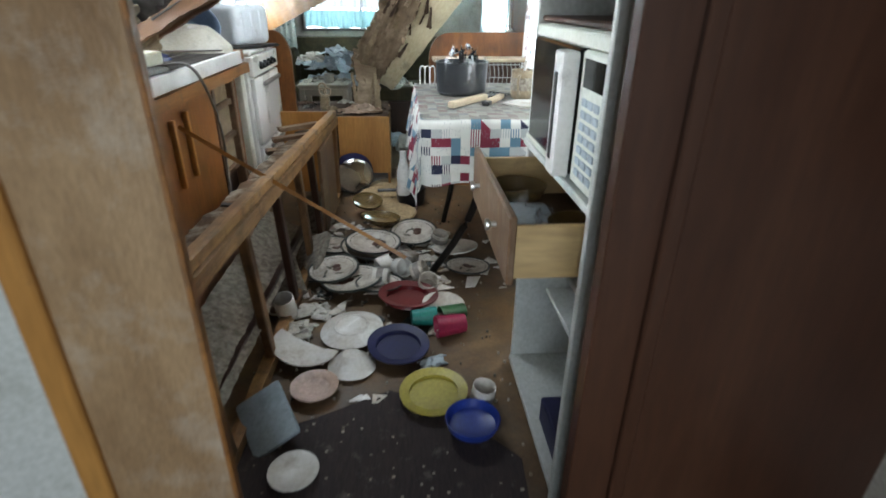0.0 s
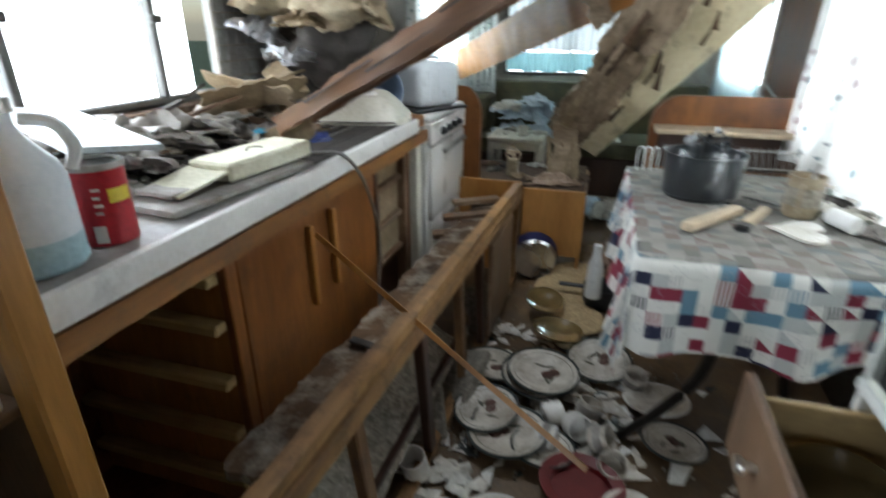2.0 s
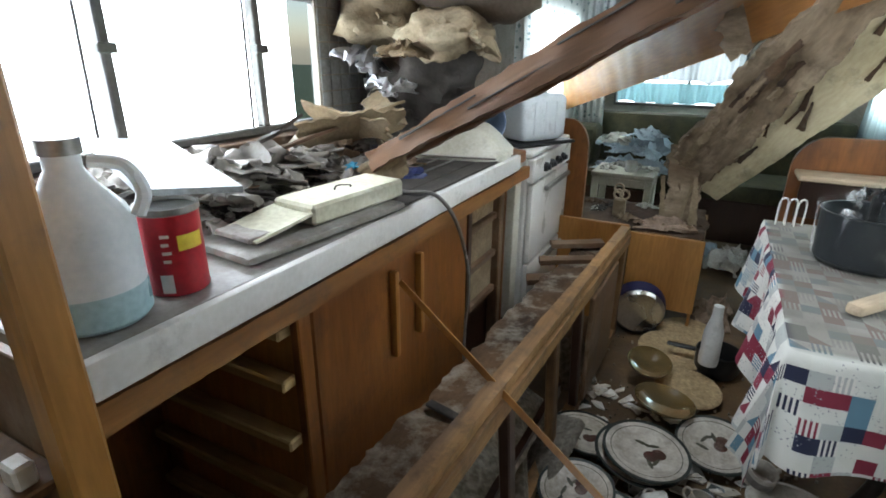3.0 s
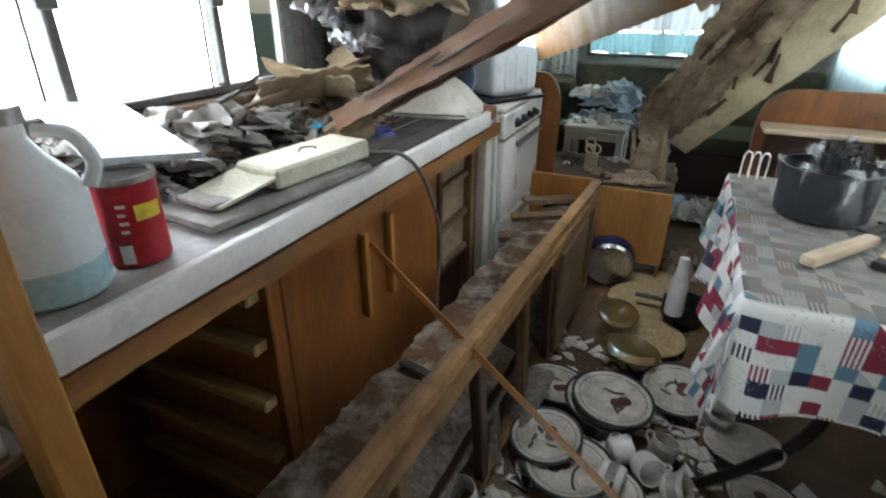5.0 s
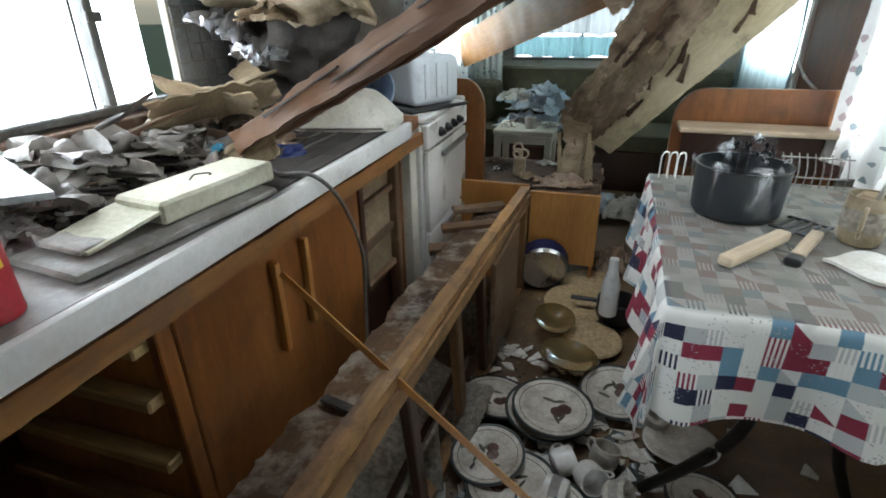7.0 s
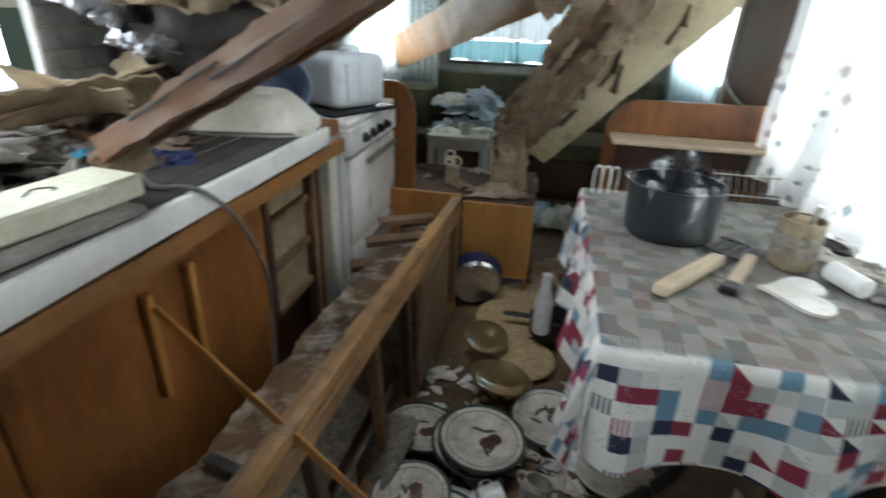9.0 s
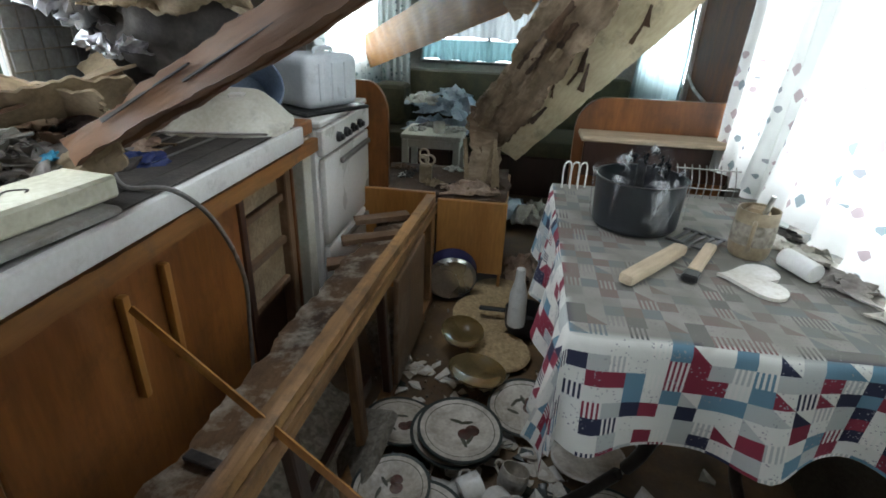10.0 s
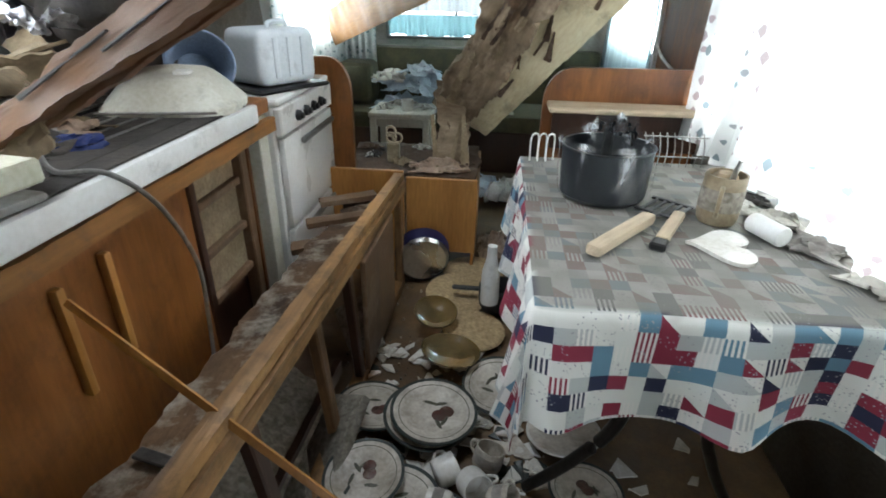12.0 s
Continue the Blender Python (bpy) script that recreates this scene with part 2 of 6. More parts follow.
M_WALL = material("wall_board", (0.34, 0.31, 0.27), (0.24, 0.21, 0.17), 4, 0.7, 0.15, dirt=0.3)
M_OLIVE = material("olive_cushion", (0.085, 0.076, 0.038), (0.05, 0.045, 0.024), 12, 0.95, 0.5)
M_CEIL = material("stained_ceiling", (0.16, 0.12, 0.085), (0.07, 0.05, 0.035), 3, 0.85, 0.5, dirt=0.5)
M_LAMINATE = material("grey_laminate", (0.36, 0.35, 0.33), (0.25, 0.24, 0.22), 6, 0.4, 0.08, dirt=0.65, dirt_color=(0.16, 0.13, 0.1))
M_WHITE = material("white_enamel", (0.78, 0.77, 0.74), (0.68, 0.66, 0.61), 4, 0.28, 0.04, dirt=0.12, dirt_color=(0.4, 0.33, 0.22))
M_WHITEEDGE = material("white_edge", (0.80, 0.80, 0.78), (0.70, 0.69, 0.66), 6, 0.35, 0.05, dirt=0.15)
M_MELAMINE = material("white_melamine", (0.58, 0.60, 0.58), (0.48, 0.50, 0.47), 3, 0.45, 0.05, dirt=0.25, dirt_color=(0.25, 0.25, 0.2))
M_IVORY = material("ivory_plastic", (0.70, 0.68, 0.59), (0.60, 0.57, 0.47), 5, 0.35, 0.06, dirt=0.2, dust=0.12)
M_MWAVE = material("microwave_plastic", (0.72, 0.74, 0.66), (0.62, 0.64, 0.56), 4, 0.4, 0.04, dirt=0.1)
M_BLACK = material("black_plastic", (0.012, 0.012, 0.012), (0.02, 0.02, 0.02), 10, 0.35, 0.08)
M_BLACKGLASS = material("black_glass", (0.006, 0.006, 0.007), (0.012, 0.012, 0.012), 6, 0.08, 0.0)
M_DARKMETAL = material("dark_tube", (0.05, 0.045, 0.04), (0.03, 0.028, 0.025), 10, 0.35, 0.1, metal=0.8)
M_STEEL = material("steel", (0.66, 0.65, 0.62), (0.55, 0.54, 0.51), 8, 0.28, 0.03, metal=0.97, dirt=0.1)
M_ALU = material("window_alloy", (0.16, 0.16, 0.15), (0.10, 0.10, 0.095), 10, 0.5, 0.1, metal=0.5)
M_CHINA = material("white_china", (0.74, 0.73, 0.70), (0.60, 0.57, 0.51), 7, 0.22, 0.02, dirt=0.34, dirt_color=(0.25, 0.18, 0.1))
M_DUSTYCHINA = material("dusty_china", (0.66, 0.62, 0.55), (0.44, 0.39, 0.32), 10, 0.45, 0.1, dirt=0.6, dirt_color=(0.16, 0.11, 0.07))
M_RIM = material("dark_plate_rim", (0.018, 0.03, 0.027), (0.035, 0.038, 0.033), 16, 0.35, 0.05, dirt=0.2, dirt_color=(0.2, 0.17, 0.13))
M_MOTIF = material("dark_red_motif", (0.10, 0.03, 0.02), (0.06, 0.03, 0.02), 30, 0.4, 0.05, dirt=0.5, dirt_color=(0.25, 0.2, 0.15))
M_LEAF = material("olive_motif", (0.09, 0.09, 0.055), (0.06, 0.06, 0.04), 30, 0.4, 0.05, dirt=0.5, dirt_color=(0.25, 0.2, 0.15))
M_AMBER = material("smoked_glass", (0.34, 0.25, 0.12), (0.24, 0.17, 0.07), 8, 0.15, 0.02, trans=0.65, dirt=0.15, dirt_color=(0.35, 0.28, 0.18))
M_WICKER = material("woven_mat", (0.52, 0.38, 0.21), (0.32, 0.22, 0.11), 60, 0.8, 0.8, dirt=0.3)
M_RED = material("dark_red_plastic", (0.17, 0.008, 0.012), (0.11, 0.005, 0.008), 6, 0.35, 0.05, dust=0.10)
M_NAVY = material("navy_plastic", (0.010, 0.012, 0.075), (0.006, 0.008, 0.05), 6, 0.55, 0.05)
M_YELLOW = material("mustard_plastic", (0.40, 0.34, 0.05), (0.30, 0.25, 0.035), 6, 0.4, 0.05, dirt=0.2)
M_BLUE = material("blue_plastic", (0.02, 0.05, 0.30), (0.014, 0.035, 0.22), 6, 0.35, 0.05)
M_TEAL = material("teal_plastic", (0.02, 0.24, 0.20), (0.015, 0.18, 0.15), 6, 0.3, 0.05)
M_PINK = material("raspberry_plastic", (0.30, 0.02, 0.06), (0.22, 0.014, 0.045), 6, 0.35, 0.05)
M_GREEN = material("green_plastic", (0.03, 0.13, 0.045), (0.02, 0.09, 0.03), 6, 0.35, 0.05)
M_BLUSH = material("blush_china", (0.58, 0.43, 0.37), (0.47, 0.34, 0.28), 6, 0.35, 0.05, dirt=0.3)
M_PALEBLUE = material("pale_blue_plastic", (0.42, 0.50, 0.55), (0.34, 0.41, 0.45), 6, 0.4, 0.06, dirt=0.1)
M_MILKY = material("milky_plastic", (0.78, 0.82, 0.84), (0.70, 0.74, 0.76), 4, 0.4, 0.05, trans=0.15, dirt=0.1)
M_LIQUID = material("blue_tint_plastic", (0.42, 0.58, 0.62), (0.36, 0.52, 0.56), 4, 0.3, 0.03, trans=0.25)
M_CANRED = material("red_print", (0.42, 0.012, 0.022), (0.33, 0.008, 0.016), 8, 0.35, 0.03)
M_LABELY = material("yellow_print", (0.72, 0.58, 0.05), (0.62, 0.48, 0.04), 8, 0.4, 0.0)
M_LABELW = material("white_print", (0.72, 0.71, 0.68), (0.62, 0.60, 0.56), 8, 0.5, 0.02)
M_TIN = material("dull_tin", (0.35, 0.34, 0.32), (0.25, 0.24, 0.22), 9, 0.4, 0.08, metal=0.9, dirt=0.2)
M_PAPER = material("yellowed_paper", (0.64, 0.63, 0.50), (0.52, 0.50, 0.37), 6, 0.8, 0.1, dirt=0.2)
M_PAPERW = material("white_paper", (0.66, 0.64, 0.58), (0.50, 0.47, 0.41), 6, 0.85, 0.25, dirt=0.4)
M_RUBBISH = material("grey_rubbish", (0.46, 0.43, 0.39), (0.18, 0.16, 0.145), 9, 0.8, 0.4, dirt=0.4)
M_SOOT = material("dark_rubbish", (0.085, 0.072, 0.062), (0.03, 0.025, 0.022), 9, 0.75, 0.5, dirt=0.2)
M_TAN = material("tan_scrap", (0.34, 0.26, 0.165), (0.20, 0.145, 0.085), 9, 0.85, 0.6, dirt=0.3)
M_PINKWOOL = material("insulation_wool", (0.46, 0.34, 0.26), (0.32, 0.22, 0.15), 20, 0.98, 1.0, dirt=0.3)
M_CLUMP = material("foam_clump", (0.42, 0.36, 0.25), (0.24, 0.18, 0.11), 9, 0.9, 0.8, dirt=0.4)
M_FOIL = material("crumpled_foil", (0.55, 0.56, 0.58), (0.36, 0.37, 0.39), 14, 0.3, 0.3, metal=0.85)
M_BLUECLOTH = material("pale_blue_cloth", (0.54, 0.61, 0.66), (0.38, 0.46, 0.53), 8, 0.9, 0.3)
M_BLUEBAG = material("blue_wrap", (0.03, 0.06, 0.22), (0.02, 0.035, 0.13), 8, 0.4, 0.2)
M_CYAN = material("cyan_scrap", (0.05, 0.40, 0.60), (0.04, 0.30, 0.48), 8, 0.5, 0.1)
M_POT = material("dark_pot", (0.016, 0.021, 0.025), (0.009, 0.011, 0.014), 5, 0.3, 0.05, dust=0.05)
M_CABLE = material("grey_cable", (0.22, 0.21, 0.20), (0.15, 0.14, 0.13), 15, 0.5, 0.1)
M_PALEWOOD = material("pale_spoon_wood", (0.52, 0.42, 0.30), (0.40, 0.31, 0.21), 10, 0.7, 0.2, stretch=(0.2, 1, 1))
M_STONEWARE = material("speckled_stoneware", (0.32, 0.26, 0.17), (0.20, 0.15, 0.09), 18, 0.45, 0.15)
M_SPECKLE = material("speckled_board", (0.33, 0.30, 0.25), (0.16, 0.14, 0.11), 45, 0.8, 0.5, dirt=0.4)
M_GRASS = material("outdoor_ground", (0.08, 0.11, 0.04), (0.05, 0.075, 0.025), 2, 0.95, 0.5)
M_SKIN = material("outer_skin", (0.6, 0.6, 0.57), (0.5, 0.5, 0.46), 2, 0.5, 0.05)
M_SHEER = thin_cloth("sheer_curtain", (0.78, 0.79, 0.77), 0.5, [(0.40, 0.33, 0.34), (0.24, 0.29, 0.31), (0.66, 0.66, 0.64), (0.28, 0.29, 0.31)], 19, 1.15)
M_TEALCURTAIN = thin_cloth("pale_teal_curtain", (0.46, 0.60, 0.62), 0.55)
M_VALANCE = thin_cloth("teal_valance", (0.20, 0.36, 0.38), 0.4)
M_VEIL = thin_cloth("grey_veil", (0.42, 0.45, 0.45), 0.45)
M_FLORAL = thin_cloth("floral_curtain", (0.62, 0.66, 0.64), 0.45, [(0.30, 0.38, 0.36), (0.5, 0.55, 0.52), (0.22, 0.28, 0.28)], 24)
M_PATCH = patchwork()

M_BAG = bpy.data.materials.new("clear_film")
M_BAG.use_nodes = True
_n, _l = M_BAG.node_tree.nodes, M_BAG.node_tree.links
_gl, _tr, _mx = _n.new("ShaderNodeBsdfPrincipled"), _n.new("ShaderNodeBsdfTransparent"), _n.new("ShaderNodeMixShader")
_gl.inputs["Roughness"].default_value = 0.22
_gl.inputs["Base Color"].default_value = (0.74, 0.76, 0.78, 1)
# noise patches of pale film paint in the bag's highlights
_fr = _n.new("ShaderNodeTexNoise")
_fr.inputs["Scale"].default_value, _fr.inputs["Detail"].default_value = 11, 3
_mr = _n.new("ShaderNodeMapRange")
_mr.inputs["From Min"].default_value, _mr.inputs["From Max"].default_value = 0.54, 0.72
_mr.inputs["To Min"].default_value, _mr.inputs["To Max"].default_value = 0.01, 0.5
_tc, _mp = _n.new("ShaderNodeTexCoord"), _n.new("ShaderNodeMapping")
_mp.inputs["Scale"].default_value = (1.6, 1.6, 0.6)
_l.new(_tc.outputs["Object"], _mp.inputs["Vector"])
_l.new(_mp.outputs["Vector"], _fr.inputs["Vector"])
_l.new(_fr.outputs["Fac"], _mr.inputs["Value"])
_l.new(_mr.outputs["Result"], _mx.inputs["Fac"])
_l.new(_tr.outputs[0], _mx.inputs[1])
_l.new(_gl.outputs[0], _mx.inputs[2])
_l.new(_mx.outputs[0], _n["Material Output"].inputs["Surface"])

M_PANE = bpy.data.materials.new("window_pane")
M_PANE.use_nodes = True
_p = M_PANE.node_tree.nodes["Principled BSDF"]
_p.inputs["Transmission Weight"].default_value, _p.inputs["Roughness"].default_value, _p.inputs["IOR"].default_value = 1, 0.05, 1.05


# ---------------- makers ----------------
def mesh_of(name, bm, mat, smooth=True):
    me = bpy.data.meshes.new(name)
    bmesh.ops.recalc_face_normals(bm, faces=bm.faces)
    if smooth:
        for f in bm.faces:
            f.smooth = True
        limit = 0.6 if len(bm.faces) < 330 else 1.2
        for e in bm.edges:
            if len(e.link_faces) == 2 and e.calc_face_angle(0) > limit:
                e.smooth = False
    bm.to_mesh(me)
    bm.free()
    for mt in (mat if isinstance(mat, (list, tuple)) else [mat]):
        me.materials.append(mt)
    return me


def part(name, bm, mat, parent=None, label=""):
    ob = new(name, mesh_of(name, bm, mat))
    if parent:
        ob.parent = parent
    return tagged(ob, label=label)


def structure(name, bm, mat, label=""):
    return tagged(part(name, bm, mat), label or name.replace("_", " "), kind="structure")


def thing(name, label, category, m=None, group=""):
    ob = new(name)
    ob.empty_display_size = 0.05
    if m:
        ob.matrix_world = m
    return tagged(ob, label, category, group)


def single(name, bm, mat, label, category, m=None, group=""):
    ob = new(name, mesh_of(name, bm, mat))
    if m:
        ob.matrix_world = m
    return tagged(ob, label, category, group)


def add_box(bm, lo, hi, bevel=0.004, m=None, seg=1):
    r = bmesh.ops.create_cube(bm, size=1)
    vs = r["verts"]
    for v in vs:
        v.co = Vector([lo[i] + (v.co[i] + 0.5) * (hi[i] - lo[i]) for i in range(3)])
    if bevel:
        es = list({e for v in vs for e in v.link_edges})
        rr = bmesh.ops.bevel(bm, geom=es, offset=bevel, segments=seg, affect="EDGES", profile=0.6)
        vs = list({v for f in rr["faces"] for v in f.verts} | {v for v in vs if v.is_valid})
    if m:
        for v in vs:
            v.co = m @ v.co
    return bm


def box(lo, hi, bevel=0.004, m=None, seg=1):
    return add_box(bmesh.new(), lo, hi, bevel, m, seg)


def lathe(profile, seg=32, closed=True):
    """Turns (radius, height) pairs about z."""
    bm = bmesh.new()
    rings = []
    for r, z in profile:
        if r < 1e-5:
            rings.append([bm.verts.new((0, 0, z))])
        else:
            rings.append([bm.verts.new((r * math.cos(2 * math.pi * i / seg), r * math.sin(2 * math.pi * i / seg), z)) for i in range(seg)])
    for a, b in zip(rings, rings[1:]):
        for i in range(seg):
            j = (i + 1) % seg
            if len(a) == 1 and len(b) == 1:
                continue
            if len(a) == 1:
                bm.faces.new((a[0], b[i], b[j]))
            elif len(b) == 1:
                bm.faces.new((a[i], b[0], a[j]))
            else:
                bm.faces.new((a[i], b[i], b[j], a[j]))
    return bm


def tube(points, r, seg=10, r_end=None):
    """A tube along points, smoothed by Catmull-Rom."""
    pts = [Vector(p) for p in points]
    path = []
    for i in range(len(pts) - 1):
        p0, p1, p2, p3 = pts[max(0, i - 1)], pts[i], pts[i + 1], pts[min(len(pts) - 1, i + 2)]
        steps = 6 if len(pts) > 2 else 3
        for k in range(steps):
            t = k / steps
            path.append(0.5 * (2 * p1 + (p2 - p0) * t + (2 * p0 - 5 * p1 + 4 * p2 - p3) * t * t + (3 * p1 - p0 - 3 * p2 + p3) * t ** 3))
    path.append(pts[-1])
    bm = bmesh.new()
    rings = []
    for i, p in enumerate(path):
        d = (path[min(i + 1, len(path) - 1)] - path[max(i - 1, 0)]).normalized()
        a = d.cross(Vector((0, 0, 1)) if abs(d.z) < 0.9 else Vector((1, 0, 0))).normalized()
        b = d.cross(a)
        rr = r + (r_end - r) * i / (len(path) - 1) if r_end else r
        rings.append([bm.verts.new(p + rr * (math.cos(2 * math.pi * k / seg) * a + math.sin(2 * math.pi * k / seg) * b)) for k in range(seg)])
    for a, b in zip(rings, rings[1:]):
        for k in range(seg):
            bm.faces.new((a[k], b[k], b[(k + 1) % seg], a[(k + 1) % seg]))
    bm.faces.new(rings[0])
    bm.faces.new(rings[-1])
    return bm


def plank(a, b, width, thick, up=(0, 0, 1), rough=0.0, cuts=24, seed=0, ragged=0.0, taper=1.0):
    """A board from a to b, width along up (made square to its run), thick across; rough: warps; ragged: torn long edges."""
    a, b = Vector(a), Vector(b)
    run = b - a
    d = run.normalized()
    w = (Vector(up) - d * Vector(up).dot(d)).normalized()
    s = d.cross(w)
    bm = bmesh.new()
    nw = 6
    cuts = max(cuts, int(run.length * 70)) if ragged else cuts
    grid = {}
    for side in (0, 1):
        for i in range(cuts + 1):
            for j in range(nw + 1):
                u, v = i / cuts, j / nw - 0.5
                n1 = noise.noise(Vector((run.length * i / cuts * 9 + seed * 7.1, seed, j * 0.2)))
                s_ = run.length * u
                edge = ragged * sum(k_ * noise.noise(Vector((s_ * f_ + seed * 3.3, 5.5 + (v > 0), seed))) for f_, k_ in ((5, 1.0), (17, 0.6), (47, 0.45), (110, 0.3))) if j in (0, nw) else 0
                end = ragged * 1.6 * noise.noise(Vector((j * 1.3, seed * 2.7, 3.1 + (u > 0.5)))) if i in (0, cuts) else 0
                k = 1 + (taper - 1) * u
                co = a + d * (run.length * u + end) + w * (width * k * v + edge) + s * ((side - 0.5) * thick + rough * n1)
                grid[side, i, j] = bm.verts.new(co)
    for side in (0, 1):
        for i in range(cuts):
            for j in range(nw):
                bm.faces.new([grid[side, i, j], grid[side, i + 1, j], grid[side, i + 1, j + 1], grid[side, i, j + 1]])
    for i in range(cuts):
        for j in (0, nw):
            bm.faces.new([grid[0, i, j], grid[0, i + 1, j], grid[1, i + 1, j], grid[1, i, j]])
    for j in range(nw):
        for i in (0, cuts):
            bm.faces.new([grid[0, i, j], grid[0, i, j + 1], grid[1, i, j + 1], grid[1, i, j]])
    return bm


def aligned(a, b, up):
    """The pose that lays local x along a to b and local z towards up, and the length."""
    a, b = Vector(a), Vector(b)
    x = (b - a).normalized()
    z = (Vector(up) - x * Vector(up).dot(x)).normalized()
    y = z.cross(x)
    m = Matrix((x, y, z)).transposed().to_4x4()
    return Matrix.Translation(a) @ m, (b - a).length


def laid_plank(name, a, b, width, thick, up, mat, parent, label="", **kw):
    """A plank part whose own x runs along it, so that its grain does too."""
    m, ln = aligned(a, b, up)
    ob = part(name, plank((0, 0, 0), (ln, 0, 0), width, thick, (0, 0, 1), **kw), mat, parent, label)
    ob.matrix_basis = m
    return ob


def crumple(size, seed, n=14, height=0.5, thick=0.004, spiky=1.0):
    """A crumpled sheet: size (x, y), with folds of relative height; base on z = 0."""
    bm = bmesh.new()
    vs = {}
    sx, sy = size
    for i in range(n + 1):
        for j in range(n + 1):
            u, v = i / n - 0.5, j / n - 0.5
            p = Vector((u * 4, v * 4, seed * 3.7))
            f = abs(noise.noise(p)) * 0.8 + 0.45 * abs(noise.noise(p * 2.3)) * spiky + 0.2 * abs(noise.noise(p * 5.1)) * spiky
            e = 1 - 0.55 * max(abs(u), abs(v)) * 2 * (0.6 + 0.8 * noise.noise(Vector((u * 3, v * 3, seed + 40))))
            dx = 0.18 * noise.noise(p * 1.7 + Vector((9, 0, 0)))
            dy = 0.18 * noise.noise(p * 1.7 + Vector((0, 9, 0)))
            f = f * 0.75 + 0.16 * abs(math.sin(u * 11 + 6 * noise.noise(Vector((u * 2, v * 2, seed)))))
            vs[i, j] = bm.verts.new(((u * e + dx) * sx, (v * e + dy) * sy, thick + f * height * (sx + sy) * 0.5 * max(0.15, 1 - 2.2 * (u * u + v * v))))
    for i in range(n):
        for j in range(n):
            bm.faces.new((vs[i, j], vs[i + 1, j], vs[i + 1, j + 1], vs[i, j + 1]))
    r = bmesh.ops.extrude_face_region(bm, geom=list(bm.faces))
    for e in r["geom"]:
        if isinstance(e, bmesh.types.BMVert):
            e.co.z -= thick
    return bm


def shard(seed, r, thick=0.005):
    """A broken, slightly dished piece of china."""
    rnd = random.Random(seed)
    k = rnd.randint(4, 6)
    ang = sorted(rnd.uniform(0, 6.283) for _ in range(k))
    bm = bmesh.new()
    top = [bm.verts.new((r * rnd.uniform(0.6, 1.2) * math.cos(a), r * rnd.uniform(0.6, 1.2) * math.sin(a), thick + rnd.uniform(0, r * 0.25))) for a in ang]
    bot = [bm.verts.new((v.co.x, v.co.y, v.co.z - thick)) for v in top]
    c, c2 = bm.verts.new((0, 0, thick * 1.0)), bm.verts.new((0, 0, 0))
    for i in range(k):
        j = (i + 1) % k
        bm.faces.new((top[i], top[j], c))
        bm.faces.new((bot[j], bot[i], c2))
        bm.faces.new((top[i], bot[i], bot[j], top[j]))
    return bm


def hole_wall(axis, at, thick, a0, a1, z0, z1, holes):
    """A wall with openings cut through. axis 'x': the plane x = at, along y; 'y': the plane y = at, along x. holes: (a, b, low, high)."""
    bm = bmesh.new()
    cols = sorted({a0, a1, *[v for h in holes for v in h[:2]]})
    rows = sorted({z0, z1, *[v for h in holes for v in h[2:]]})

    def inside(a, z):
        return any(h[0] < a < h[1] and h[2] < z < h[3] for h in holes)

    for c0, c1 in zip(cols, cols[1:]):
        for r0, r1 in zip(rows, rows[1:]):
            if inside((c0 + c1) / 2, (r0 + r1) / 2):
                continue
            if axis == "x":
                add_box(bm, (at - thick / 2, c0, r0), (at + thick / 2, c1, r1), 0)
            else:
                add_box(bm, (c0, at - thick / 2, r0), (c1, at + thick / 2, r1), 0)
    bmesh.ops.remove_doubles(bm, verts=bm.verts, dist=0.0005)
    seen = {}
    for f in bm.faces:
        seen.setdefault(tuple(round(c, 3) for c in f.calc_center_median()), []).append(f)
    dead = [f for fs in seen.values() if len(fs) > 1 for f in fs]
    bmesh.ops.delete(bm, geom=dead, context="FACES")
    return bm


def curtain(axis, at, a0, a1, z0, z1, folds, depth, seed=0, flare=0.0):
    """A hanging pleated cloth."""
    bm = bmesh.new()
    nu, nz = folds * 8, 14
    vs = {}
    for i in range(nu + 1):
        for j in range(nz + 1):
            u, w = i / nu, j / nz
            a = a0 + (a1 - a0) * u
            z = z0 + (z1 - z0) * w + 0.02 * (1 - w) * noise.noise(Vector((u * 6, seed, 0)))
            d = depth * (math.sin(u * folds * 6.283 + 1.5 * noise.noise(Vector((u * 5, seed, w * 2)))) + 0.5 * noise.noise(Vector((u * 13, w * 3, seed)))) * (0.5 + 0.5 * (1 - w)) + flare * (1 - w) ** 2
            vs[i, j] = bm.verts.new((at + d, a, z) if axis == "x" else (a, at + d, z))
    for i in range(nu):
        for j in range(nz):
            bm.faces.new((vs[i, j], vs[i + 1, j], vs[i + 1, j + 1], vs[i, j + 1]))
    return bm

# ---------------- structure ----------------
structure("ground", box((-60, -60, -0.62), (60, 60, -0.6), 0), M_GRASS, "grassy ground outside the caravan")
structure("floor", box((WALL_L - 0.03, BACK, -0.05), (WALL_R + 0.03, END, 0), 0), M_FLOOR, "worn brown lino floor strewn with dirt")
structure("wall_left", hole_wall("x", WALL_L - 0.02, 0.04, BACK, END + 0.04, -0.05, ROOF, [(1.0, 2.28, 1.02, 1.41), (4.2, 5.35, 0.9, 1.5)]), M_WALL, "stained wall board with window openings")
structure("wall_right", hole_wall("x", WALL_R + 0.02, 0.04, BACK, END + 0.04, -0.05, ROOF, [(1.55, 3.3, 0.82, 1.66), (4.3, 5.4, 0.88, 1.5)]), M_WALL, "stained wall board with window openings")
structure("wall_end", hole_wall("y", END + 0.02, 0.04, WALL_L, WALL_R, -0.05, ROOF, [(-0.72, 0.22, 0.84, 1.5)]), M_WALL, "end wall board with a wide window opening")
